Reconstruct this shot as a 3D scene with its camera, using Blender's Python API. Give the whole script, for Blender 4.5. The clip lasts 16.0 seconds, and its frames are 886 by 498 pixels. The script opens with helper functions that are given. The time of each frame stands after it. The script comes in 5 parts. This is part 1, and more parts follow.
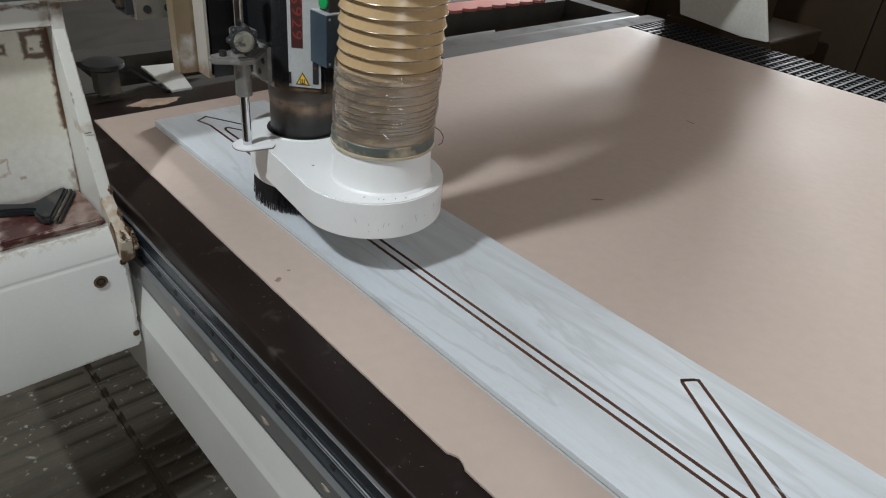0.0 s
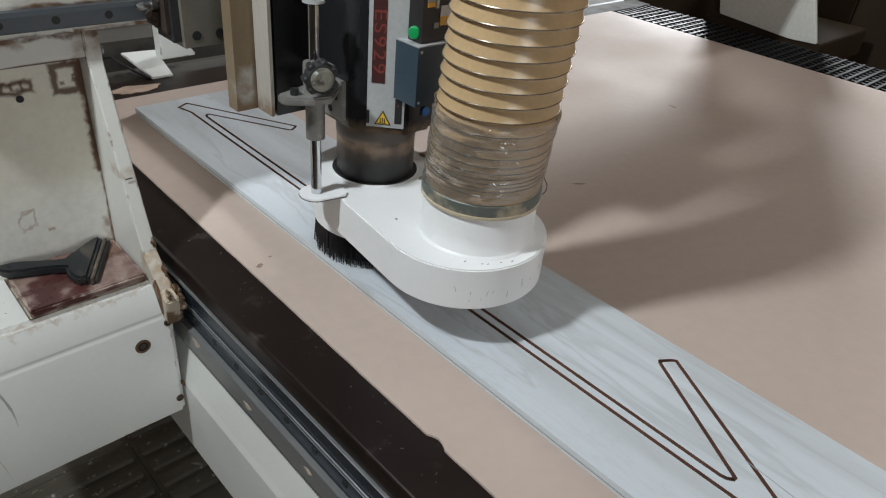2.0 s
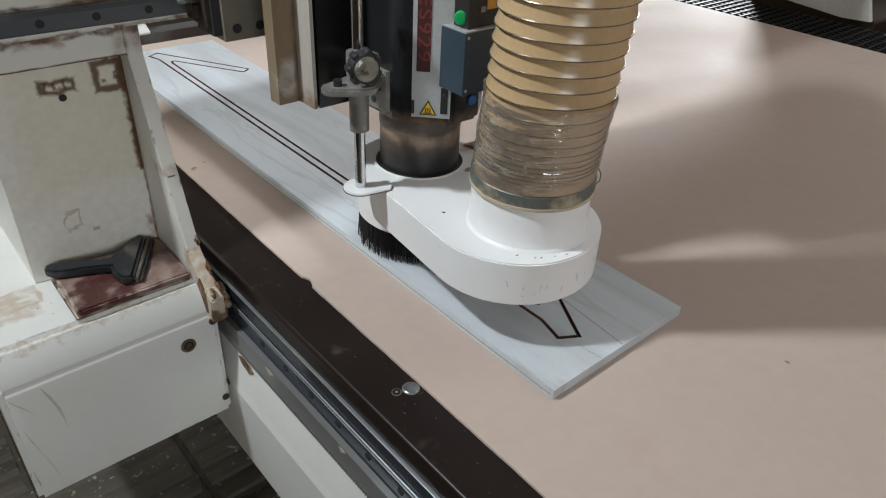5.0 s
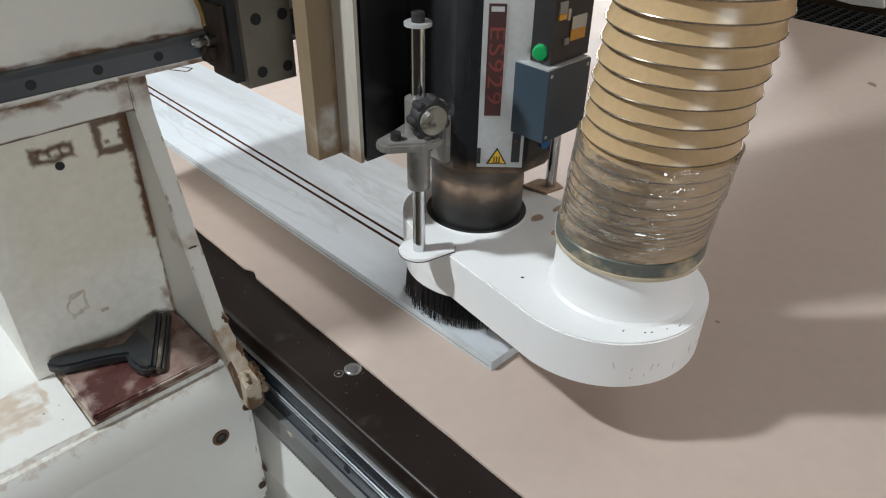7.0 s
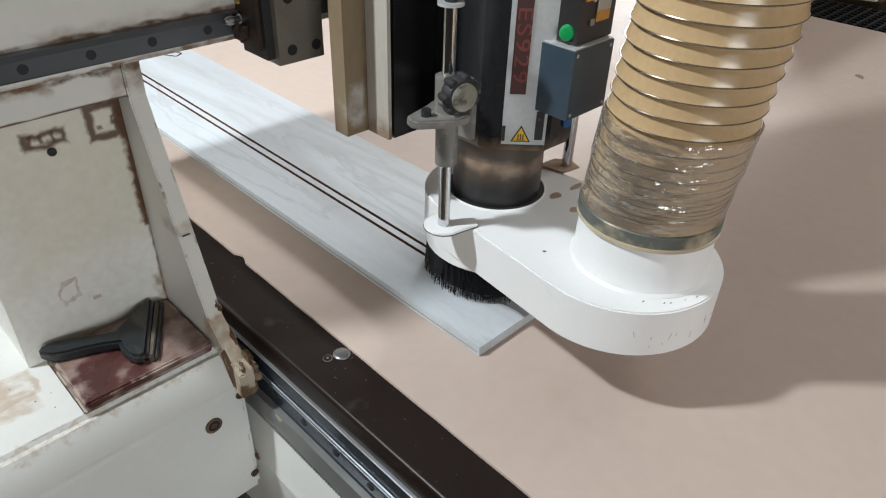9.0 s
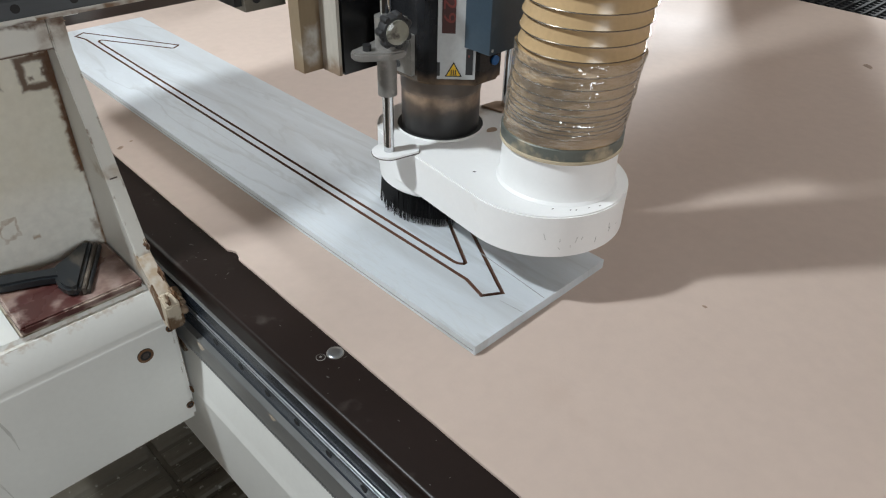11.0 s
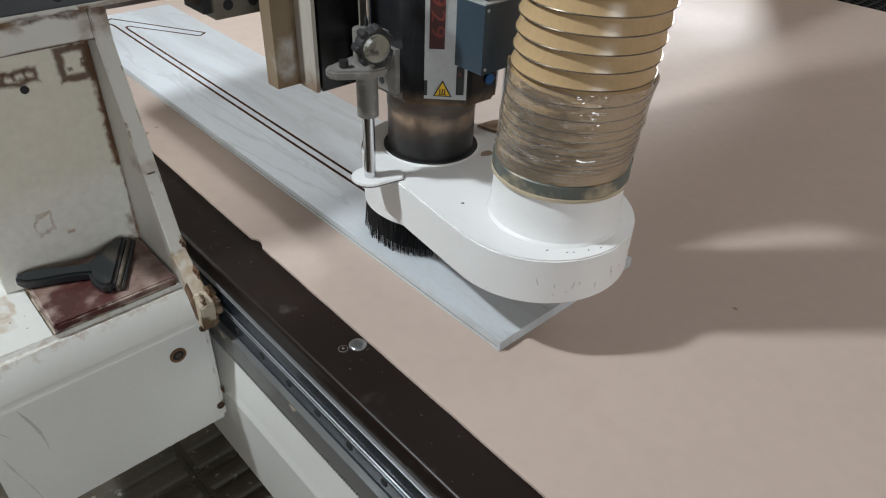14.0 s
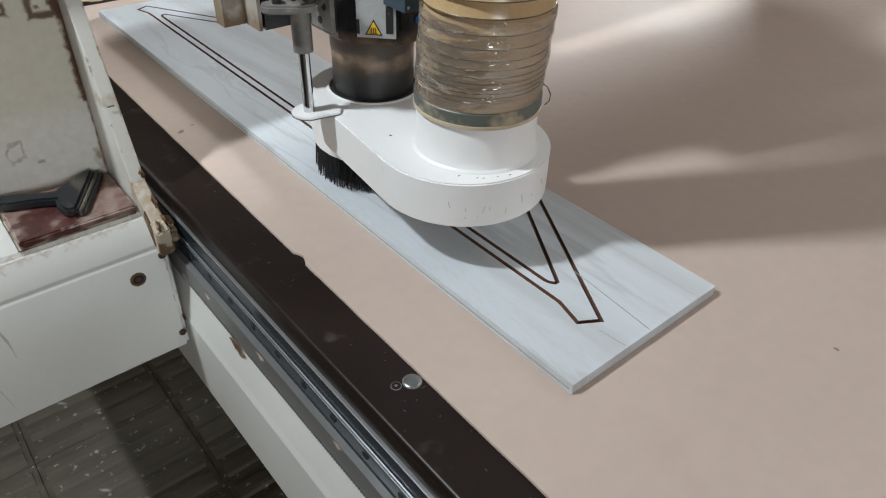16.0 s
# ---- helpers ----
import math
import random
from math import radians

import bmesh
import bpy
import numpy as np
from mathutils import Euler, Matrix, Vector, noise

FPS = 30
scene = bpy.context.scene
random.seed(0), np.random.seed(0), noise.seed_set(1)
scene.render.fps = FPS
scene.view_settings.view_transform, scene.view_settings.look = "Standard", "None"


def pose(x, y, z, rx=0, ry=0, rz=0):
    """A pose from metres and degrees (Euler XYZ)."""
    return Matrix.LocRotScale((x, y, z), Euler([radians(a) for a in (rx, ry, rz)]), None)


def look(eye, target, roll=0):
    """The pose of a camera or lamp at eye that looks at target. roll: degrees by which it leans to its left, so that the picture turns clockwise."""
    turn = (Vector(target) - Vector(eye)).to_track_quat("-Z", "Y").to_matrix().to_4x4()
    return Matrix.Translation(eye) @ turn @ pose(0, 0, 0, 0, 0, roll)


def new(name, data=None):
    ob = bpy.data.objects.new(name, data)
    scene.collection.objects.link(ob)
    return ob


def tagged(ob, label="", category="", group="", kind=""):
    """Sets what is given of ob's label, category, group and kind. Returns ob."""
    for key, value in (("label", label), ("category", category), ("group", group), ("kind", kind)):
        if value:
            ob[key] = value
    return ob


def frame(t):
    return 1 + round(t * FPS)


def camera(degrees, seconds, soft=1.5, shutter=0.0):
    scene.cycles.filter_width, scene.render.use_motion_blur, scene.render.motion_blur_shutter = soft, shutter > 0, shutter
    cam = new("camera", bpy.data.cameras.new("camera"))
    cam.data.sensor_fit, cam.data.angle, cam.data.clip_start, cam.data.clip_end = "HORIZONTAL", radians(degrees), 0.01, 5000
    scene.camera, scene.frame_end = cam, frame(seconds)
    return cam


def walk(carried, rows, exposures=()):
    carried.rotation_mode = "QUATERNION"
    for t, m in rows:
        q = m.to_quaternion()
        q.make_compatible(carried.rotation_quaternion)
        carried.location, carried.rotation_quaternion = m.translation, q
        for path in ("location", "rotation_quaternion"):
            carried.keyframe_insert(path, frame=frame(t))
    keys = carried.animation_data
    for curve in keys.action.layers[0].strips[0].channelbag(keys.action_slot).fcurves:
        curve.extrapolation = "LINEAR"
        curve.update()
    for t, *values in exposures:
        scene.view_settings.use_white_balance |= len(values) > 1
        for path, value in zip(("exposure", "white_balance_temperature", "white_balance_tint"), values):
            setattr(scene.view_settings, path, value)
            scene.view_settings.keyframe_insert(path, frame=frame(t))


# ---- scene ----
TOP = 0.80  # height of the table's surface over the floor
cam = camera(64.72, 16.0, soft=1.15)
ROWS = [
    (0.0, -0.3798, -0.3427, 1.3653, 58.49, -4.71, -41.51),
    (0.5, -0.3783, -0.3278, 1.3643, 58.07, -5.19, -41.69),
    (1.0, -0.3783, -0.3263, 1.3630, 57.71, -5.43, -41.55),
    (1.5, -0.3744, -0.3371, 1.3651, 57.62, -4.96, -42.10),
    (2.0, -0.3749, -0.3547, 1.3652, 57.54, -4.75, -42.52),
    (2.5, -0.3748, -0.3669, 1.3611, 57.23, -5.12, -43.11),
    (3.0, -0.3627, -0.3843, 1.3550, 56.58, -4.40, -43.51),
    (3.5, -0.3572, -0.4472, 1.3566, 56.42, -4.14, -42.00),
    (4.0, -0.3703, -0.5526, 1.3536, 56.78, -3.02, -39.16),
    (6.3, -0.3599, -0.7164, 1.3475, 56.83, -1.36, -43.37),
    (6.5, -0.3545, -0.7210, 1.3491, 56.65, -0.96, -43.43),
    (7.0, -0.3499, -0.7264, 1.3470, 56.46, -0.82, -44.04),
    (7.5, -0.3511, -0.7332, 1.3438, 56.30, -1.01, -44.23),
    (8.0, -0.3514, -0.7364, 1.3437, 55.97, -1.24, -44.55),
    (8.5, -0.3555, -0.7348, 1.3443, 55.81, -1.45, -44.39),
    (9.0, -0.3532, -0.7318, 1.3469, 55.60, -1.61, -44.47),
    (9.5, -0.3448, -0.7307, 1.3476, 55.54, -1.55, -44.43),
    (12.0, -0.3304, -0.7249, 1.3405, 54.44, -1.26, -44.05),
    (12.5, -0.3272, -0.7241, 1.3407, 54.45, -1.45, -44.15),
    (13.0, -0.3213, -0.7222, 1.3396, 54.26, -1.36, -43.97),
    (13.5, -0.3246, -0.7195, 1.3389, 54.10, -1.55, -43.47),
    (14.0, -0.3346, -0.7138, 1.3337, 54.43, -1.73, -42.18),
    (14.5, -0.3340, -0.7027, 1.3310, 54.45, -2.04, -40.62),
    (15.0, -0.3237, -0.6828, 1.3273, 54.11, -1.84, -40.30),
    (15.5, -0.3052, -0.6571, 1.3225, 53.30, -1.95, -40.27),
    (16.0, -0.3027, -0.6187, 1.3151, 53.27, -1.52, -39.66),
]
walk(cam, [(t, pose(x, y, z, rx, ry, rz)) for t, x, y, z, rx, ry, rz in ROWS],
     exposures=[(0, -0.30), (2, -0.20), (4, -0.08), (7, 0.22), (7.5, 0.36), (8, 0.40), (8.5, 0.38), (9.5, 0.30), (12, 0.14), (13, 0.08), (16, 0.02)])

# ---- world and lights ----
world = bpy.data.worlds.new("workshop_air")
world.use_nodes = True
scene.world = world
world.node_tree.nodes["Background"].inputs[0].default_value = (0.9, 0.95, 1.0, 1)
world.node_tree.nodes["Background"].inputs[1].default_value = 0.02


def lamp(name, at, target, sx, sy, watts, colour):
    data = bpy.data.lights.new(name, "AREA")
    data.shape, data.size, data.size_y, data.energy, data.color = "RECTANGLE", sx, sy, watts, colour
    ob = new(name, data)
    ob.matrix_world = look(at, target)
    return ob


lamp("near_lamp_light", (-0.895, 0.334, TOP + 1.527), (2.6, 0.0, TOP + 0.7), 0.12, 0.12, 39, (0.88, 0.955, 1.0))
lamp("far_lamp_light", (10.4, 5.2, TOP + 3.0), (0.8, 0.3, TOP), 1.3, 1.3, 1900, (0.91, 0.96, 1.0))
# Added fill from behind for the front faces; its source is unknown.
lamp("back_fill_light", (-1.3, -3.2, TOP + 0.9), (-0.25, 0.0, TOP + 0.2), 1.2, 1.0, 33, (0.90, 0.96, 1.0))
# Soft overhead fill, added to lift the shadows; no such fixture is known.
lamp("overhead_fill_light", (2.6, -1.2, TOP + 2.4), (0.9, 0.0, TOP), 2.0, 1.0, 19, (0.97, 0.98, 0.98))


# ---- materials ----
def mat(name, base, rough=0.5, metal=0.0, vary=0.12, scale=8.0, stretch=(1, 1, 1), bump=0.0, bump_scale=60.0,
        spots=None, spot_scale=4.0, spot_cut=(0.55, 0.7), spec=0.5, fine=0.06):
    """A procedural surface: base colour with two scales of variation, optional stains and fine relief."""
    m = bpy.data.materials.new(name)
    m.use_nodes = True
    nt = m.node_tree
    b = nt.nodes["Principled BSDF"]
    b.inputs["Roughness"].default_value = rough
    b.inputs["Metallic"].default_value = metal
    b.inputs["Specular IOR Level"].default_value = spec
    tc = nt.nodes.new("ShaderNodeTexCoord")
    mp = nt.nodes.new("ShaderNodeMapping")
    mp.inputs["Scale"].default_value = stretch
    nt.links.new(tc.outputs["Object"], mp.inputs[0])
    n1 = nt.nodes.new("ShaderNodeTexNoise")
    n1.inputs["Scale"].default_value, n1.inputs["Detail"].default_value = scale, 5
    n2 = nt.nodes.new("ShaderNodeTexNoise")
    n2.inputs["Scale"].default_value, n2.inputs["Detail"].default_value = scale * 22, 3
    nt.links.new(mp.outputs[0], n1.inputs["Vector"])
    nt.links.new(mp.outputs[0], n2.inputs["Vector"])

    def remap(node, amount):
        r = nt.nodes.new("ShaderNodeMapRange")
        r.inputs[1].default_value, r.inputs[2].default_value = 0.25, 0.75
        r.inputs[3].default_value, r.inputs[4].default_value = 1 - amount, 1 + amount
        nt.links.new(node.outputs["Fac"], r.inputs[0])
        return r

    mul = nt.nodes.new("ShaderNodeMath")
    mul.operation = "MULTIPLY"
    nt.links.new(remap(n1, vary).outputs[0], mul.inputs[0])
    nt.links.new(remap(n2, fine).outputs[0], mul.inputs[1])
    sc = nt.nodes.new("ShaderNodeVectorMath")
    sc.operation = "SCALE"
    sc.inputs[0].default_value = base
    nt.links.new(mul.outputs[0], sc.inputs["Scale"])
    col = sc.outputs[0]
    if spots:
        n3 = nt.nodes.new("ShaderNodeTexNoise")
        n3.inputs["Scale"].default_value, n3.inputs["Detail"].default_value = spot_scale, 8
        nt.links.new(mp.outputs[0], n3.inputs["Vector"])
        r3 = nt.nodes.new("ShaderNodeMapRange")
        r3.inputs[1].default_value, r3.inputs[2].default_value = spot_cut
        nt.links.new(n3.outputs["Fac"], r3.inputs[0])
        mx = nt.nodes.new("ShaderNodeMix")
        mx.data_type = "RGBA"
        nt.links.new(r3.outputs[0], mx.inputs["Factor"])
        nt.links.new(col, mx.inputs["A"])
        mx.inputs["B"].default_value = (*spots, 1)
        col = mx.outputs["Result"]
    nt.links.new(col, b.inputs["Base Color"])
    rr = nt.nodes.new("ShaderNodeMapRange")
    rr.inputs[3].default_value, rr.inputs[4].default_value = max(0.02, rough * 0.75), min(1, rough * 1.3)
    nt.links.new(n1.outputs["Fac"], rr.inputs[0])
    nt.links.new(rr.outputs[0], b.inputs["Roughness"])
    if bump:
        nb = nt.nodes.new("ShaderNodeTexNoise")
        nb.inputs["Scale"].default_value, nb.inputs["Detail"].default_value = bump_scale, 4
        nt.links.new(mp.outputs[0], nb.inputs["Vector"])
        bp = nt.nodes.new("ShaderNodeBump")
        bp.inputs["Strength"].default_value, bp.inputs["Distance"].default_value = bump, 0.002
        nt.links.new(nb.outputs["Fac"], bp.inputs["Height"])
        nt.links.new(bp.outputs[0], b.inputs["Normal"])
    return m


def worn_edges(m, tone, radius=0.008, low=0.03, high=0.22, scale=38, cut=(0.44, 0.56)):
    """Chipped, rusty edges on painted steel."""
    nt = m.node_tree
    b = nt.nodes["Principled BSDF"]
    base = b.inputs["Base Color"].links[0].from_socket
    bev = nt.nodes.new("ShaderNodeBevel")
    bev.samples = 4
    bev.inputs["Radius"].default_value = radius
    geo = nt.nodes.new("ShaderNodeNewGeometry")
    dot = nt.nodes.new("ShaderNodeVectorMath")
    dot.operation = "DOT_PRODUCT"
    nt.links.new(bev.outputs[0], dot.inputs[0])
    nt.links.new(geo.outputs["Normal"], dot.inputs[1])
    edge = nt.nodes.new("ShaderNodeMapRange")
    edge.inputs[1].default_value, edge.inputs[2].default_value = 1 - low, 1 - high
    nt.links.new(dot.outputs["Value"], edge.inputs[0])
    tc = nt.nodes.new("ShaderNodeTexCoord")
    n = nt.nodes.new("ShaderNodeTexNoise")
    n.inputs["Scale"].default_value, n.inputs["Detail"].default_value = scale, 6
    nt.links.new(tc.outputs["Object"], n.inputs["Vector"])
    r = nt.nodes.new("ShaderNodeMapRange")
    r.inputs[1].default_value, r.inputs[2].default_value = cut
    nt.links.new(n.outputs["Fac"], r.inputs[0])
    mul = nt.nodes.new("ShaderNodeMath")
    mul.operation = "MULTIPLY"
    nt.links.new(edge.outputs[0], mul.inputs[0])
    nt.links.new(r.outputs[0], mul.inputs[1])
    mx = nt.nodes.new("ShaderNodeMix")
    mx.data_type = "RGBA"
    nt.links.new(mul.outputs[0], mx.inputs["Factor"])
    nt.links.new(base, mx.inputs["A"])
    mx.inputs["B"].default_value = (*tone, 1)
    nt.links.new(mx.outputs["Result"], b.inputs["Base Color"])


def stain_or_shade(m, origin_at, lo, hi, tone, soft=0.0015, wob=0.004, scale=70, amount=0.95, ring=0.0, patchy=True):
    """A stain, rubbed patch or painted shade with an uneven edge, between two corners on the thing; ring keeps only a
    frame of that half width.
    """
    nt = m.node_tree
    b = nt.nodes["Principled BSDF"]
    base = b.inputs["Base Color"].links[0].from_socket
    tc = nt.nodes.new("ShaderNodeTexCoord")
    n = nt.nodes.new("ShaderNodeTexNoise")
    n.inputs["Scale"].default_value, n.inputs["Detail"].default_value = scale, 4
    nt.links.new(tc.outputs["Object"], n.inputs["Vector"])

    def vec(op, a, value):
        v = nt.nodes.new("ShaderNodeVectorMath")
        v.operation = op
        nt.links.new(a, v.inputs[0])
        if op == "SCALE":
            v.inputs["Scale"].default_value = value
        elif isinstance(value, tuple):
            v.inputs[1].default_value = value
        elif value is not None:
            nt.links.new(value, v.inputs[1])
        return v.outputs[0]

    def num(op, a, value):
        v = nt.nodes.new("ShaderNodeMath")
        v.operation = op
        nt.links.new(a, v.inputs[0])
        if isinstance(value, float):
            v.inputs[1].default_value = value
        elif value is not None:
            nt.links.new(value, v.inputs[1])
        return v.outputs[0]

    shift = vec("SCALE", vec("SUBTRACT", n.outputs["Color"], (0.5, 0.5, 0.5)), wob * 3)
    p = vec("ADD", tc.outputs["Object"], shift)
    c = tuple((a + d) / 2 - o for a, d, o in zip(lo, hi, origin_at))
    half = tuple(abs(d - a) / 2 for a, d in zip(lo, hi))
    q = vec("SUBTRACT", vec("ABSOLUTE", vec("SUBTRACT", p, c), None), half)
    sep = nt.nodes.new("ShaderNodeSeparateXYZ")
    nt.links.new(q, sep.inputs[0])
    d = num("MAXIMUM", num("MAXIMUM", sep.outputs[0], sep.outputs[1]), sep.outputs[2])
    if ring:
        d = num("SUBTRACT", num("ABSOLUTE", num("ADD", d, ring), None), ring)
    r = nt.nodes.new("ShaderNodeMapRange")
    r.interpolation_type = "SMOOTHSTEP"
    r.inputs[1].default_value, r.inputs[2].default_value = -soft, soft
    r.inputs[3].default_value, r.inputs[4].default_value = amount, 0.0
    nt.links.new(d, r.inputs[0])
    fac = r.outputs[0]
    if patchy:
        n2 = nt.nodes.new("ShaderNodeTexNoise")
        n2.inputs["Scale"].default_value, n2.inputs["Detail"].default_value = scale * 1.7, 5
        nt.links.new(tc.outputs["Object"], n2.inputs["Vector"])
        r2 = nt.nodes.new("ShaderNodeMapRange")
        r2.inputs[1].default_value, r2.inputs[2].default_value = 0.35, 0.58
        r2.inputs[3].default_value, r2.inputs[4].default_value = 0.35, 1.0
        nt.links.new(n2.outputs["Fac"], r2.inputs[0])
        fac = num("MULTIPLY", fac, r2.outputs[0])
    mx = nt.nodes.new("ShaderNodeMix")
    mx.data_type = "RGBA"
    nt.links.new(fac, mx.inputs["Factor"])
    nt.links.new(base, mx.inputs["A"])
    mx.inputs["B"].default_value = (*tone, 1)
    nt.links.new(mx.outputs["Result"], b.inputs["Base Color"])


GO = (-0.2, 0.8, -0.26)      # where the gantry's own coordinates begin
HO = (0.177, 0.567, 0.02)    # where the router head's begin
BROWN, UMBER = (0.085, 0.036, 0.014), (0.17, 0.088, 0.038)
MDF = mat("raw_mdf", (0.510, 0.410, 0.352), 0.75, vary=0.05, scale=2.5, fine=0.03, bump=0.05, bump_scale=300,
          spots=(0.42, 0.31, 0.24), spot_scale=3.0, spot_cut=(0.66, 0.86), spec=0.2)
def marble():
    m = mat("marble_laminate", (0.570, 0.608, 0.640), 0.38, vary=0.05, scale=2.5, stretch=(7, 1.0, 4), fine=0.02)
    nt = m.node_tree
    b = nt.nodes["Principled BSDF"]
    base = b.inputs["Base Color"].links[0].from_socket
    tc = nt.nodes.new("ShaderNodeTexCoord")
    col = base
    for scale, stretch, width, tone, seed, amount in ((2.3, (4.5, 0.9, 1), 0.026, (0.36, 0.37, 0.37), 3.0, 0.42), (1.2, (6.0, 0.8, 1), 0.10, (0.44, 0.455, 0.465), 8.0, 0.60), (5.0, (6.0, 1.2, 1), 0.02, (0.45, 0.44, 0.42), 5.0, 0.18)):
        mp = nt.nodes.new("ShaderNodeMapping")
        mp.inputs["Scale"].default_value = stretch
        mp.inputs["Location"].default_value = (seed, seed * 0.7, 0)
        mp.inputs["Rotation"].default_value = (0, 0, 0.10)
        nt.links.new(tc.outputs["Object"], mp.inputs[0])
        n = nt.nodes.new("ShaderNodeTexNoise")
        n.inputs["Scale"].default_value, n.inputs["Detail"].default_value, n.inputs["Distortion"].default_value = scale, 6, 0.7
        nt.links.new(mp.outputs[0], n.inputs["Vector"])
        sub = nt.nodes.new("ShaderNodeMath")
        sub.operation = "SUBTRACT"
        sub.inputs[1].default_value = 0.5
        nt.links.new(n.outputs["Fac"], sub.inputs[0])
        ab = nt.nodes.new("ShaderNodeMath")
        ab.operation = "ABSOLUTE"
        nt.links.new(sub.outputs[0], ab.inputs[0])
        r = nt.nodes.new("ShaderNodeMapRange")
        r.inputs[1].default_value, r.inputs[2].default_value = 0.0, width
        r.inputs[3].default_value, r.inputs[4].default_value = amount, 0.0
        nt.links.new(ab.outputs[0], r.inputs[0])
        mx = nt.nodes.new("ShaderNodeMix")
        mx.data_type = "RGBA"
        nt.links.new(r.outputs[0], mx.inputs["Factor"])
        nt.links.new(col, mx.inputs["A"])
        mx.inputs["B"].default_value = (*tone, 1)
        col = mx.outputs["Result"]
    nt.links.new(col, b.inputs["Base Color"])
    return m


BOARD = marble()
GROOVE = mat("cut_groove", (0.14, 0.065, 0.04), 0.9, vary=0.3, scale=60)
DARK = mat("brown_phenolic", (0.0130, 0.0075, 0.0062), 0.36, spec=0.28, vary=0.3, scale=6, spots=(0.075, 0.062, 0.055), spot_scale=22,
           spot_cut=(0.62, 0.80), bump=0.04)
CREAM = mat("cream_paint", (0.74, 0.74, 0.705), 0.36, vary=0.05, scale=6, spots=(0.52, 0.44, 0.33), spot_scale=9,
            spot_cut=(0.67, 0.88), bump=0.02, bump_scale=30, fine=0.015)
worn_edges(CREAM, (0.20, 0.125, 0.07), radius=0.004, scale=45, cut=(0.53, 0.62))
SMEAR = (0.50, 0.38, 0.27)
stain_or_shade(CREAM, GO, (-0.36, 0.696, -0.04), (-0.11, 0.703, -0.01), (0.42, 0.30, 0.20), soft=0.003, wob=0.010, scale=90, amount=0.5)
stain_or_shade(CREAM, GO, (-0.345, 0.770, -0.03), (-0.272, 0.812, -0.01), SMEAR, soft=0.002, wob=0.009, scale=26, amount=0.75, ring=0.004)
stain_or_shade(CREAM, GO, (-0.350, 0.748, -0.03), (-0.285, 0.785, -0.01), SMEAR, soft=0.003, wob=0.010, scale=30, amount=0.65, ring=0.005)
stain_or_shade(CREAM, GO, (-0.335, 0.760, -0.03), (-0.285, 0.802, -0.01), (0.54, 0.45, 0.35), soft=0.004, wob=0.014, scale=60, amount=0.4)
PANEL = mat("panel_paint", (0.79, 0.78, 0.72), 0.42, vary=0.07, scale=5, spots=(0.50, 0.42, 0.26), spot_scale=6,
            spot_cut=(0.62, 0.9))
stain_or_shade(PANEL, GO, (-0.235, 0.80, 0.10), (-0.095, 0.83, 0.27), (0.60, 0.52, 0.34), soft=0.045, wob=0.02, scale=14, amount=0.5, patchy=False)
stain_or_shade(PANEL, GO, (-0.30, 0.80, 0.2605), (-0.10, 0.83, 0.268), BROWN, wob=0.002)
stain_or_shade(PANEL, GO, (-0.1275, 0.80, 0.2535), (-0.10, 0.83, 0.268), BROWN, soft=0.004, wob=0.005)
stain_or_shade(PANEL, GO, (-0.1125, 0.80, 0.105), (-0.10, 0.83, 0.266), UMBER, soft=0.003, wob=0.004)
stain_or_shade(PANEL, GO, (-0.1095, 0.80, 0.10), (-0.10, 0.83, 0.266), BROWN, soft=0.002, wob=0.003, patchy=False)
stain_or_shade(PANEL, GO, (-0.1075, 0.80, -0.03), (-0.10, 0.83, 0.12), UMBER, wob=0.003, scale=45)
stain_or_shade(PANEL, GO, (-0.115, 0.80, -0.03), (-0.10, 0.83, 0.03), UMBER, soft=0.004, wob=0.006, amount=0.7)
stain_or_shade(PANEL, GO, (-0.1435, 0.80, 0.2150), (-0.1075, 0.83, 0.2555), BROWN, soft=0.0024, wob=0.0028, scale=80, ring=0.0040, amount=0.9, patchy=False)
stain_or_shade(PANEL, GO, (-0.1335, 0.80, 0.2265), (-0.1285, 0.83, 0.2325), BROWN, wob=0.002, scale=120)
stain_or_shade(PANEL, GO, (-0.1185, 0.80, 0.2300), (-0.1135, 0.83, 0.2390), BROWN, wob=0.002, scale=120)
stain_or_shade(PANEL, GO, (-0.2060, 0.80, 0.2240), (-0.1640, 0.83, 0.2415), BROWN, soft=0.0030, wob=0.0042, scale=75, ring=0.0032, amount=0.9, patchy=False)
for dx in (0.0, 0.010, 0.0215):
    stain_or_shade(PANEL, GO, (-0.2000 + dx, 0.80, 0.2275), (-0.1965 + dx, 0.83, 0.2405), BROWN, soft=0.0018, wob=0.003, scale=90, amount=0.85, patchy=False)
stain_or_shade(PANEL, GO, (-0.2190, 0.80, 0.040), (-0.1960, 0.83, 0.068), (0.44, 0.35, 0.26), wob=0.010, scale=60, ring=0.0022, amount=0.75)
stain_or_shade(PANEL, GO, (-0.1860, 0.80, 0.030), (-0.1790, 0.83, 0.036), (0.40, 0.30, 0.20), wob=0.004, scale=120, amount=0.8)
def frame_paint(name):
    m = mat(name, (0.70, 0.69, 0.64), 0.38, vary=0.05, scale=6, spots=(0.52, 0.44, 0.31), spot_scale=8, spot_cut=(0.66, 0.84), bump=0.02, bump_scale=30, fine=0.015)
    worn_edges(m, (0.22, 0.14, 0.08), radius=0.003, scale=60, cut=(0.56, 0.64))
    return m


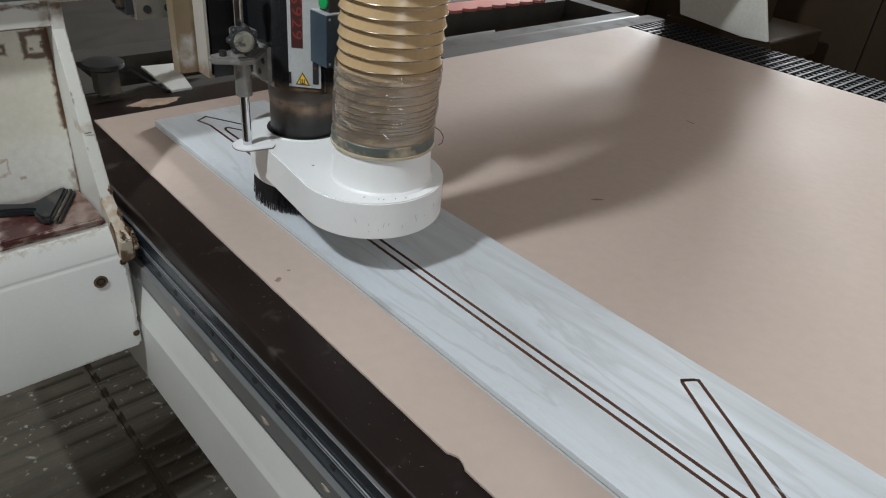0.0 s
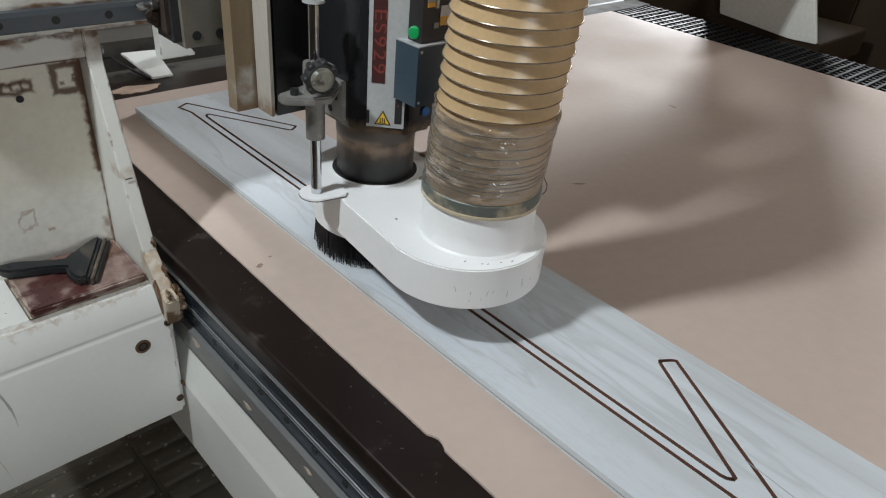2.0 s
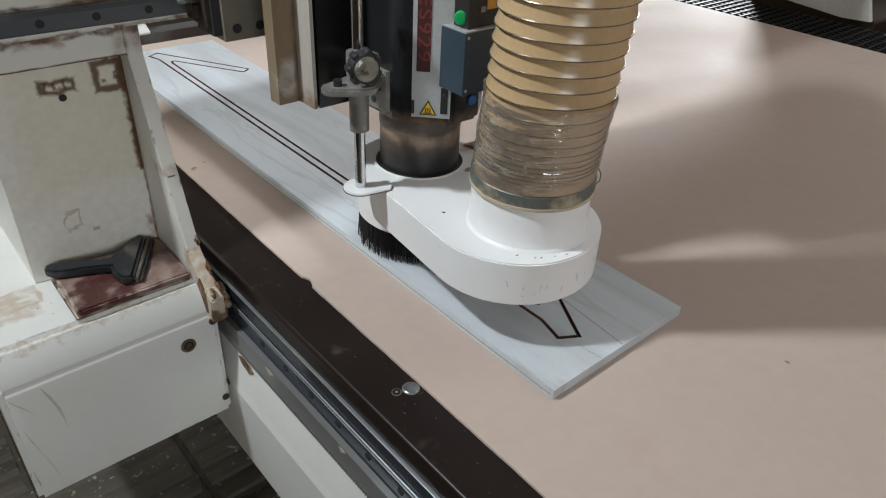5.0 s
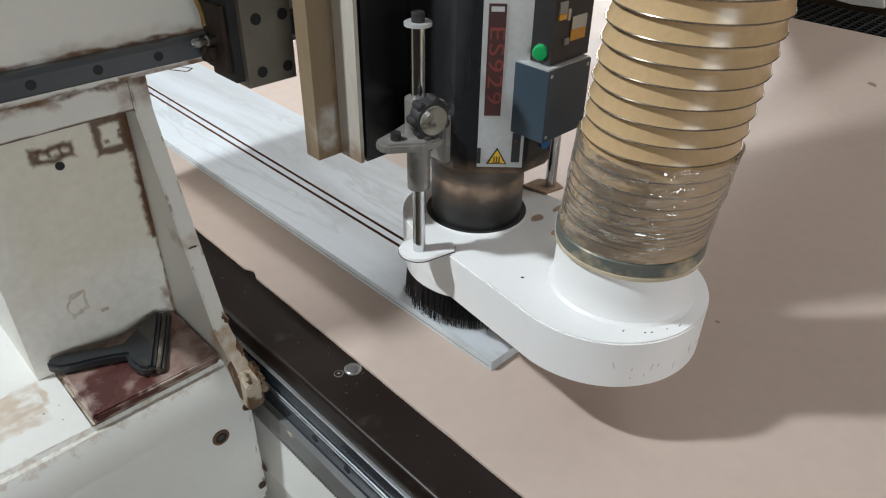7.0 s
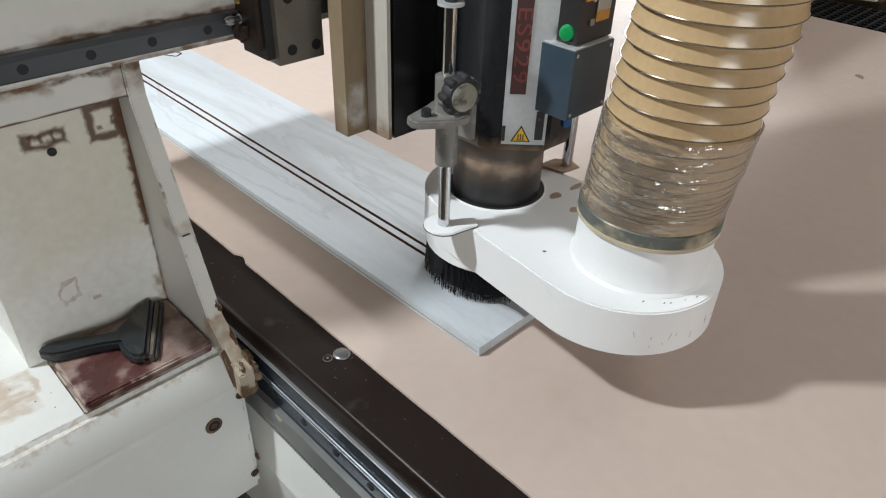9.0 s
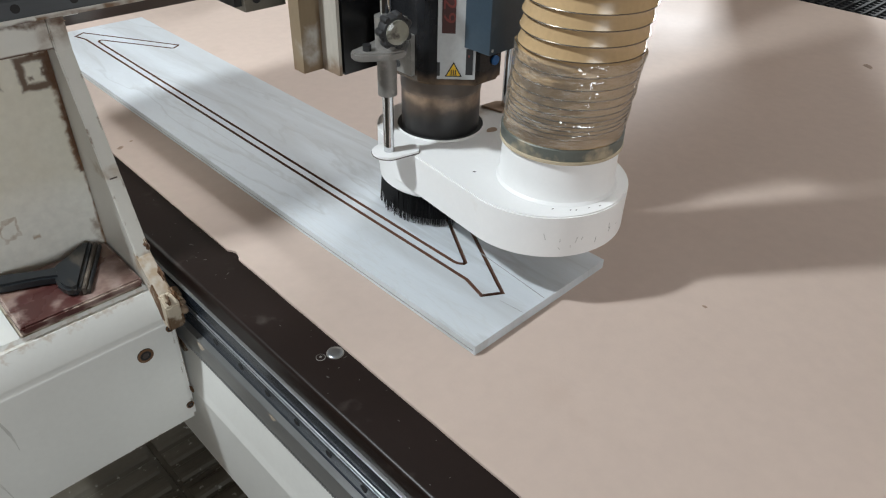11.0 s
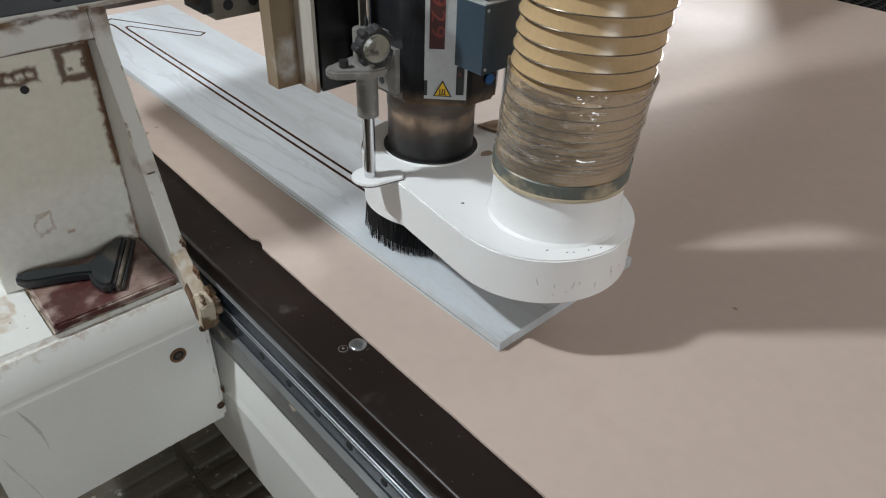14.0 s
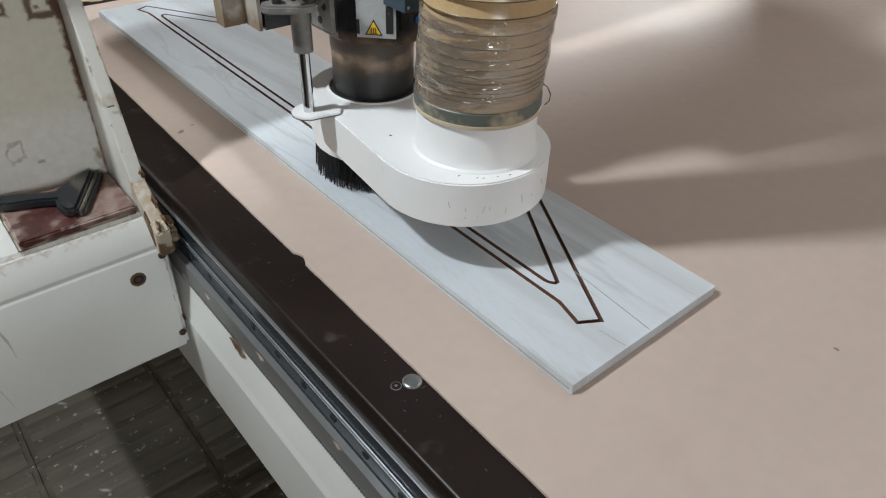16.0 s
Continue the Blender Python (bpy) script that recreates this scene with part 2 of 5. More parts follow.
FRAMEP = frame_paint("column_paint")
stain_or_shade(FRAMEP, GO, (-0.118, 0.77, 0.272), (-0.06, 0.80, 0.31), UMBER, soft=0.010, wob=0.010, scale=45, amount=0.6)
stain_or_shade(FRAMEP, GO, (-0.30, 0.77, 0.2935), (-0.06, 0.80, 0.31), BROWN, soft=0.003, wob=0.009, scale=38)
stain_or_shade(FRAMEP, GO, (-0.225, 0.77, 0.2870), (-0.175, 0.80, 0.31), UMBER, soft=0.005, wob=0.008, scale=50, amount=0.7)
stain_or_shade(FRAMEP, GO, (-0.110, 0.735, 0.118), (-0.07, 0.775, 0.132), (0.45, 0.37, 0.28), soft=0.004, wob=0.006, scale=60, amount=0.7)
stain_or_shade(FRAMEP, GO, (-0.110, 0.660, -0.03), (-0.07, 0.715, 0.020), (0.42, 0.29, 0.17), soft=0.006, wob=0.012, scale=45, amount=0.8)
stain_or_shade(FRAMEP, GO, (-0.30, 0.77, 0.2640), (-0.1040, 0.80, 0.2668), BROWN, soft=0.0012, wob=0.0012, scale=50, patchy=False)
BEAMP = frame_paint("beam_paint")
stain_or_shade(BEAMP, GO, (-0.75, 0.78, 0.325), (2.2, 0.80, 0.3335), BROWN, soft=0.002, wob=0.004, scale=35)
stain_or_shade(BEAMP, GO, (-0.175, 0.78, 0.325), (0.05, 0.80, 0.341), UMBER, soft=0.006, wob=0.008, scale=25, amount=0.35)
stain_or_shade(BEAMP, GO, (-0.36, 0.78, 0.34), (-0.30, 0.80, 0.356), UMBER, soft=0.004, wob=0.014, scale=35, amount=0.3)
LIPP = frame_paint("flange_paint")
stain_or_shade(LIPP, GO, (-0.115, 0.77, 0.28), (0.10, 0.80, 0.3045), UMBER, soft=0.002, wob=0.003, scale=35)
stain_or_shade(LIPP, GO, (-0.26, 0.77, 0.28), (-0.12, 0.80, 0.3035), BROWN, soft=0.002, wob=0.006, scale=28)
stain_or_shade(LIPP, GO, (-0.75, 0.77, 0.28), (-0.30, 0.80, 0.3030), UMBER, soft=0.002, wob=0.006, scale=20)
RUST = mat("rusty_smear", (0.135, 0.070, 0.034), 0.85, vary=0.45, scale=35, spots=(0.42, 0.35, 0.26), spot_scale=55,
           spot_cut=(0.56, 0.66), bump=0.4, bump_scale=120)
WHITE = mat("white_hood_paint", (0.80, 0.80, 0.795), 0.34, vary=0.025, scale=9, spots=(0.64, 0.58, 0.52), spot_scale=10,
            spot_cut=(0.68, 0.85), bump=0.012, bump_scale=25, fine=0.01)
stain_or_shade(WHITE, HO, (0.228, 0.545, 0.12), (0.262, 0.60, 0.14), (0.45, 0.33, 0.24), soft=0.012, wob=0.018, scale=30, amount=0.75)
RAILM = mat("dark_rail_steel", (0.045, 0.055, 0.070), 0.20, 0.55, vary=0.2, scale=12, stretch=(1, 0.1, 1))
BARM = mat("dull_bar_steel", (0.26, 0.26, 0.255), 0.38, 0.35, vary=0.3, scale=9, stretch=(1, 0.15, 1), spots=(0.10, 0.085, 0.07), spot_scale=7)
STEEL = mat("ground_steel", (0.35, 0.37, 0.39), 0.28, 1.0, vary=0.15, scale=12, stretch=(1, 0.1, 1))
LIP = mat("bright_lip", (0.42, 0.44, 0.47), 0.36, 0.85, vary=0.1, scale=10)
CHROME = mat("chrome", (0.62, 0.63, 0.65), 0.10, 1.0, vary=0.06, scale=10)
GREY = mat("grey_cast", (0.075, 0.070, 0.062), 0.5, 0.2, vary=0.2, scale=9, spots=(0.25, 0.21, 0.16), spot_scale=9)
TAN = mat("dusty_tan_metal", (0.225, 0.165, 0.100), 0.42, 0.1, vary=0.22, scale=7, stretch=(1, 1, 0.3), spots=(0.31, 0.27, 0.21),
          spot_scale=7, spot_cut=(0.58, 0.78))
stain_or_shade(TAN, HO, (0.026, 0.60, 0.231), (0.040, 0.655, 0.275), (0.46, 0.44, 0.41), soft=0.006, wob=0.010, scale=40, amount=0.85)
stain_or_shade(TAN, HO, (0.00, 0.60, 0.20), (0.08, 0.80, 0.2295), (0.17, 0.095, 0.045), soft=0.008, wob=0.008, scale=40, amount=0.8)
# Shade of the recess beside the pale edge strip, painted as a brown band.
stain_or_shade(TAN, HO, (0.0435, 0.60, 0.20), (0.0600, 0.70, 0.80), (0.10, 0.060, 0.032), soft=0.003, wob=0.002, scale=30, amount=0.8)
PALE = mat("worn_pale_metal", (0.46, 0.425, 0.37), 0.42, 0.1, vary=0.2, scale=9, stretch=(1, 1, 0.3), spots=(0.22, 0.15, 0.09), spot_scale=9, spot_cut=(0.56, 0.74))
stain_or_shade(PALE, HO, (0.00, 0.55, 0.20), (0.08, 0.70, 0.236), (0.17, 0.095, 0.045), soft=0.010, wob=0.008, scale=40, amount=0.8)
CARR = mat("dusty_carriage", (0.20, 0.18, 0.145), 0.45, 0.25, vary=0.2, scale=14, spots=(0.13, 0.10, 0.07), spot_scale=16, spot_cut=(0.52, 0.7))
BRAIL = mat("dull_rail_steel", (0.10, 0.115, 0.130), 0.30, 0.6, vary=0.15, scale=9, stretch=(0.1, 1, 1))
ENDM = mat("grimy_end_paint", (0.075, 0.068, 0.060), 0.8, vary=0.25, scale=8, spots=(0.03, 0.026, 0.022), spot_scale=9, spec=0.15)
GRIME = mat("black_brown_grime", (0.030, 0.017, 0.010), 0.7, vary=0.4, scale=50, bump=0.5, bump_scale=150)
FITM = mat("dusty_tan_fitting", (0.30, 0.215, 0.145), 0.75, vary=0.25, scale=60, bump=0.2, bump_scale=200)
BLACK = mat("black_gloss", (0.008, 0.0082, 0.009), 0.22, vary=0.3, scale=9, spots=(0.05, 0.05, 0.055), spot_scale=8,
            spot_cut=(0.6, 0.9))
BLACKM = mat("black_matt", (0.015, 0.015, 0.016), 0.6, vary=0.3, scale=20)
BRISTLE = mat("black_bristle", (0.010, 0.010, 0.011), 0.45, vary=0.4, scale=80)
NAVY = mat("blue_grey_box", (0.035, 0.055, 0.075), 0.35, vary=0.15, scale=9)
SILVER = mat("silver_face", (0.50, 0.51, 0.51), 0.35, 0.3, vary=0.05, scale=9)
GREYC = mat("dusty_zinc", (0.23, 0.22, 0.205), 0.45, 0.4, vary=0.2, scale=25, spots=(0.36, 0.34, 0.31), spot_scale=60)
MAROON = mat("maroon_tile", (0.085, 0.030, 0.027), 0.28, vary=0.35, scale=14, spots=(0.34, 0.25, 0.22), spot_scale=30,
             spot_cut=(0.47, 0.66))
stain_or_shade(MAROON, (-0.18, 0.75, -0.022), (-0.25, 0.775, -0.03), (-0.105, 0.815, 0.0), (0.20, 0.115, 0.075), soft=0.012, wob=0.022, scale=35, amount=0.75)
stain_or_shade(MAROON, (-0.18, 0.75, -0.022), (-0.150, 0.705, -0.03), (-0.105, 0.80, 0.0), (0.17, 0.10, 0.075), soft=0.010, wob=0.022, scale=40, amount=0.6)
worn_edges(MAROON, (0.55, 0.45, 0.39), radius=0.004, scale=55, cut=(0.46, 0.56))
HOSE = mat("amber_hose", (0.47, 0.325, 0.175), 0.24, vary=0.08, scale=9)
stain_or_shade(HOSE, HO, (0.05, 0.2, 0.19), (0.32, 0.5, 0.236), (0.36, 0.235, 0.115), soft=0.022, wob=0.012, scale=20, amount=0.7, patchy=False)
BANDM = mat("tarnished_band", (0.115, 0.125, 0.11), 0.45, 0.2, vary=0.3, scale=20, spots=(0.40, 0.34, 0.24), spot_scale=22, spot_cut=(0.50, 0.60))
HOSE.node_tree.nodes["Principled BSDF"].inputs["Transmission Weight"].default_value = 0.0
CUFFM = mat("cream_cuff", (0.46, 0.39, 0.28), 0.22, vary=0.2, scale=20)
WIRE = mat("hose_wire", (0.27, 0.235, 0.19), 0.24, 0.8)
DKBOX = mat("charcoal_box", (0.020, 0.018, 0.019), 0.4, vary=0.2, scale=12)
CAP = mat("dusty_cap", (0.20, 0.195, 0.16), 0.16, vary=0.5, scale=40, spots=(0.06, 0.055, 0.05), spot_scale=50, spot_cut=(0.55, 0.65))
NOSEG = mat("black_nose", (0.012, 0.011, 0.011), 0.38, vary=0.3, scale=12)
stain_or_shade(NOSEG, HO, (0.0, 0.4, 0.163), (0.35, 0.7, 0.23), (0.085, 0.060, 0.043), soft=0.014, wob=0.012, scale=22, amount=0.8, patchy=False)
stain_or_shade(NOSEG, HO, (0.0, 0.4, 0.1745), (0.35, 0.7, 0.1885), (0.30, 0.21, 0.145), soft=0.007, wob=0.012, scale=26, amount=0.9)
SPIN = mat("scuffed_black_spindle", (0.014, 0.0145, 0.016), 0.24, vary=0.3, scale=9, stretch=(1, 1, 0.35), spots=(0.055, 0.058, 0.064), spot_scale=11, spot_cut=(0.52, 0.85))
stain_or_shade(SPIN, HO, (0.0, 0.4, 0.20), (0.35, 0.7, 0.221), (0.22, 0.145, 0.09), soft=0.010, wob=0.010, scale=30, amount=0.8)
NOSE_MID = mat("smoky_nose", (0.075, 0.058, 0.048), 0.5, vary=0.4, scale=14)
BRASS = mat("brass_pipe", (0.45, 0.30, 0.10), 0.35, 0.8)
DUSTY = mat("grey_dust", (0.10, 0.09, 0.085), 0.8, vary=0.4, scale=120)
DUST = mat("brown_dust_smear", (0.42, 0.30, 0.22), 0.8, vary=0.3, scale=30)
SCRATCH = mat("grey_scuff", (0.50, 0.49, 0.48), 0.5)
LUGM = mat("chipped_dirty_paint", (0.50, 0.43, 0.33), 0.6, vary=0.2, scale=20, spots=(0.14, 0.085, 0.045), spot_scale=38, spot_cut=(0.47, 0.58), bump=0.3)
GREYBAR = mat("grey_print", (0.30, 0.30, 0.30), 0.5)
RUNM = mat("faint_run", (0.61, 0.605, 0.565), 0.45, vary=0.2, scale=30)
STAIN = mat("dried_drip", (0.50, 0.42, 0.33), 0.6, vary=0.3, scale=40)
BRUSHM = mat("dusty_black_plastic", (0.011, 0.014, 0.017), 0.40, vary=0.3, scale=30, spots=(0.085, 0.070, 0.055), spot_scale=42, spot_cut=(0.58, 0.74), stretch=(1, 0.35, 1))
MARK = mat("mdf_mark", (0.26, 0.18, 0.13), 0.8, vary=0.3, scale=60)
BLADEM = mat("dirty_rubber", (0.075, 0.060, 0.046), 0.6, vary=0.4, scale=45, spots=(0.22, 0.18, 0.14), spot_scale=70, spot_cut=(0.54, 0.66))
GREEN = mat("green_button", (0.01, 0.32, 0.09), 0.3)
REDM = mat("red_label", (0.050, 0.015, 0.013), 0.4)
REDL = mat("red_letter", (0.17, 0.030, 0.024), 0.45)
YELLOW = mat("yellow_sign", (0.75, 0.45, 0.02), 0.45)
ORANGE = mat("orange_sticker", (0.70, 0.36, 0.05), 0.45)
BLUE = mat("blue_dot", (0.02, 0.16, 0.50), 0.4)
PINK = mat("salmon_paint", (0.55, 0.17, 0.14), 0.5)
FLOORM = mat("floor_tile", (0.110, 0.096, 0.072), 0.6, vary=0.3, scale=7, spots=(0.40, 0.38, 0.34), spot_scale=55,
             spot_cut=(0.64, 0.70), bump=0.25)
GROUT = mat("floor_grout", (0.030, 0.024, 0.017), 0.9, vary=0.3, scale=6)
CABM = mat("dark_brown_boards", (0.045, 0.028, 0.015), 0.6, vary=0.3, scale=3, stretch=(1, 1, 0.2), spec=0.25)
WALLM = mat("workshop_wall", (0.15, 0.105, 0.07), 0.8, vary=0.15, scale=1.5)
CEILM = mat("workshop_ceiling", (0.5, 0.48, 0.45), 0.9, vary=0.1, scale=1)
MESHM = mat("black_grid", (0.010, 0.010, 0.011), 0.65, vary=0.2, scale=20, spec=0.15)


def clear_film():
    """Crinkled clear plastic: see-through with sharp glints."""
    m = bpy.data.materials.new("clear_film")
    m.use_nodes = True
    nt = m.node_tree
    nt.nodes.remove(nt.nodes["Principled BSDF"])
    tr = nt.nodes.new("ShaderNodeBsdfTransparent")
    tr.inputs[0].default_value = (0.94, 0.92, 0.88, 1)
    gl = nt.nodes.new("ShaderNodeBsdfGlossy")
    gl.inputs["Roughness"].default_value = 0.07
    gl.inputs["Color"].default_value = (1, 0.99, 0.96, 1)
    lw = nt.nodes.new("ShaderNodeLayerWeight")
    lw.inputs["Blend"].default_value = 0.25
    add = nt.nodes.new("ShaderNodeMath")
    add.operation, add.use_clamp = "MULTIPLY_ADD", True
    add.inputs[1].default_value, add.inputs[2].default_value = 0.75, 0.14
    mix = nt.nodes.new("ShaderNodeMixShader")
    tc = nt.nodes.new("ShaderNodeTexCoord")
    mp = nt.nodes.new("ShaderNodeMapping")
    mp.inputs["Scale"].default_value = (1, 1, 2.2)
    nt.links.new(tc.outputs["Object"], mp.inputs[0])
    n = nt.nodes.new("ShaderNodeTexNoise")
    n.inputs["Scale"].default_value, n.inputs["Detail"].default_value = 34, 3
    nt.links.new(mp.outputs[0], n.inputs["Vector"])
    bp = nt.nodes.new("ShaderNodeBump")
    bp.inputs["Strength"].default_value, bp.inputs["Distance"].default_value = 0.9, 0.011
    nt.links.new(n.outputs["Fac"], bp.inputs["Height"])
    nt.links.new(bp.outputs[0], gl.inputs["Normal"])
    nt.links.new(bp.outputs[0], lw.inputs["Normal"])
    nt.links.new(lw.outputs["Fresnel"], add.inputs[0])
    nt.links.new(add.outputs[0], mix.inputs[0])
    nt.links.new(tr.outputs[0], mix.inputs[1])
    nt.links.new(gl.outputs[0], mix.inputs[2])
    df = nt.nodes.new("ShaderNodeBsdfDiffuse")
    df.inputs["Color"].default_value = (0.85, 0.82, 0.76, 1)
    mix2 = nt.nodes.new("ShaderNodeMixShader")
    mix2.inputs[0].default_value = 0.085
    nt.links.new(mix.outputs[0], mix2.inputs[1])
    nt.links.new(df.outputs[0], mix2.inputs[2])
    nt.links.new(mix2.outputs[0], nt.nodes["Material Output"].inputs[0])
    return m


FILM = clear_film()


# ---- building helpers: z is counted from the table's surface, and lifted by TOP ----
def thing(name, at, label, category, group="", kind=""):
    ob = new(name)
    ob.empty_display_size = 0.05
    ob.location = (at[0], at[1], at[2] + TOP)
    tagged(ob, label, category, group, kind)
    return ob


def origin(ob):
    o = Vector((0, 0, 0))
    while ob is not None:
        o += ob.location
        ob = ob.parent
    return o


def part(name, bm, material, parent, label="", smooth=False, kind=""):
    """Links a bmesh, drawn in the place's coordinates, as one mesh under its thing."""
    me = bpy.data.meshes.new(name)
    o = origin(parent) if parent else Vector((0, 0, 0))
    bmesh.ops.translate(bm, verts=bm.verts, vec=Vector((0, 0, TOP)) - o)
    bmesh.ops.recalc_face_normals(bm, faces=bm.faces)
    if smooth:
        for f in bm.faces:
            f.smooth = True
        for e in bm.edges:
            if len(e.link_faces) == 2 and e.calc_face_angle(0) > radians(38):
                e.smooth = False
    bm.to_mesh(me)
    bm.free()
    for m in (material if isinstance(material, (list, tuple)) else [material]):
        me.materials.append(m)
    ob = new(name, me)
    ob.parent = parent
    if label or kind:
        tagged(ob, label, kind=kind)
    return ob


def bevelled(bm, w, seg=2):
    if w:
        es = [e for e in bm.edges if len(e.link_faces) == 2 and e.calc_face_angle(0) > 0.5]
        bmesh.ops.bevel(bm, geom=es, offset=w, segments=seg, affect="EDGES", clamp_overlap=True)
    return bm


def box(x0, x1, y0, y1, z0, z1, bev=0.002, bm=None, seg=2):
    b = bmesh.new()
    vs = [b.verts.new(p) for p in ((x0, y0, z0), (x1, y0, z0), (x1, y1, z0), (x0, y1, z0), (x0, y0, z1), (x1, y0, z1), (x1, y1, z1), (x0, y1, z1))]
    for f in ((0, 3, 2, 1), (4, 5, 6, 7), (0, 1, 5, 4), (1, 2, 6, 5), (2, 3, 7, 6), (3, 0, 4, 7)):
        b.faces.new([vs[i] for i in f])
    bevelled(b, bev, seg)
    return merge(bm, b)


def merge(bm, b):
    if bm is None:
        return b
    me = bpy.data.meshes.new("joined")
    b.to_mesh(me)
    b.free()
    bm.from_mesh(me)
    bpy.data.meshes.remove(me)
    return bm


def prism(points, axis, a, b, bev=0.0, bm=None, seg=2):
    """A polygon, drawn across the axis, swept from a to b. axis x: points (y, z); y: (x, z); z: (x, y)."""
    m = bmesh.new()

    def at(p, v):
        return {"x": (v, p[0], p[1]), "y": (p[0], v, p[1]), "z": (p[0], p[1], v)}[axis]

    lo, hi = [m.verts.new(at(p, a)) for p in points], [m.verts.new(at(p, b)) for p in points]
    n = len(points)
    m.faces.new(lo[::-1])
    m.faces.new(hi)
    for i in range(n):
        m.faces.new((lo[i], lo[(i + 1) % n], hi[(i + 1) % n], hi[i]))
    bmesh.ops.recalc_face_normals(m, faces=m.faces)
    bevelled(m, bev, seg)
    return merge(bm, m)


def lathe(profile, centre, axis=(0, 0, 1), n=48, bm=None, caps=True):
    """Revolves (radius, height) pairs about an axis through centre."""
    m = bmesh.new()
    turn = Vector((0, 0, 1)).rotation_difference(Vector(axis)).to_matrix()
    rings = []
    for r, h in profile:
        rings.append([m.verts.new(Vector(centre) + turn @ Vector((r * math.cos(2 * math.pi * i / n), r * math.sin(2 * math.pi * i / n), h))) for i in range(n)])
    for p, q in zip(rings, rings[1:]):
        for i in range(n):
            m.faces.new((p[i], p[(i + 1) % n], q[(i + 1) % n], q[i]))
    if caps and profile[0][0] > 1e-6:
        m.faces.new(rings[0][::-1])
    if caps and profile[-1][0] > 1e-6:
        m.faces.new(rings[-1])
    bmesh.ops.remove_doubles(m, verts=m.verts, dist=1e-6)
    return merge(bm, m)


def rod(a, b, r, n=20, bm=None):
    a, b = Vector(a), Vector(b)
    return lathe([(r, 0), (r, (b - a).length)], a, b - a, n, bm)


def tube(points, r, n=8, bm=None, closed=False):
    """A thin round wire along a line of points."""
    m = bmesh.new()
    pts = [Vector(p) for p in points]
    rings = []
    for i, p in enumerate(pts):
        d = (pts[(i + 1) % len(pts)] if closed or i + 1 < len(pts) else p) - (pts[i - 1] if closed or i else p)
        d.normalize()
        u = d.cross(Vector((0, 0, 1)))
        if u.length < 1e-3:
            u = d.cross(Vector((1, 0, 0)))
        u.normalize()
        w = d.cross(u)
        rings.append([m.verts.new(p + r * (math.cos(2 * math.pi * k / n) * u + math.sin(2 * math.pi * k / n) * w)) for k in range(n)])
    pairs = list(zip(rings, rings[1:])) + ([(rings[-1], rings[0])] if closed else [])
    for p, q in pairs:
        for k in range(n):
            m.faces.new((p[k], p[(k + 1) % n], q[(k + 1) % n], q[k]))
    if not closed:
        m.faces.new(rings[0][::-1])
        m.faces.new(rings[-1])
    return merge(bm, m)


# ---- the workshop ----
def room():
    fl = part("floor", box(-5, 12, -5, 7, -TOP - 0.06, -TOP, 0), GROUT, None)
    tagged(fl, "dark grimy ribbed workshop floor", "floor", kind="structure")
    return fl


def floor_tiles(fl):
    """Ribbed tiles beside the machine."""
    bm = box(0.0008, 0.2992, 0.0008, 0.2992, 0.0, 0.005, 0)
    for i in range(5):
        y = 0.008 + 0.0575 * i
        prism([(y, 0.005), (y + 0.006, 0.0105), (y + 0.014, 0.0125), (y + 0.032, 0.0125), (y + 0.040, 0.0105), (y + 0.046, 0.005)], "x", 0.012, 0.288, 0, bm)
    bmesh.ops.recalc_face_normals(bm, faces=bm.faces)
    me = bpy.data.meshes.new("floor_tile")
    bm.to_mesh(me)
    bm.free()
    me.materials.append(FLOORM)
    for i in range(-5, 3):
        for j in range(-8, 8):
            ob = new("floor_tile", me)
            ob.parent = fl
            ob.location = (-0.36 + 0.3 * i, 0.05 + 0.3 * j, 0.0)


def walls():
    for nm, a in (("wall_south", (-5, 12, -5.2, -5)), ("wall_north", (-5, 12, 7, 7.2)), ("wall_west", (-5.2, -5, -5.2, 7.2)), ("wall_east", (12, 12.2, -5.2, 7.2))):
        w = part(nm, box(*a, -TOP - 0.05, 4.2, 0), WALLM, None)
        tagged(w, "plain brownish workshop wall", "wall", kind="structure")
    c = part("ceiling", box(-5.2, 12.2, -5.2, 7.2, 4.2, 4.4, 0), CEILM, None)
    tagged(c, "plain pale workshop ceiling", "ceiling", kind="structure")


FLOOR = room()
walls()


# ---- the router table ----
YN, YF = -2.2, 1.08      # near and far end of the sheet
XR = 1.815               # its far long edge


def edge_x(y):
    return 0.0002 + 0.0085 * y


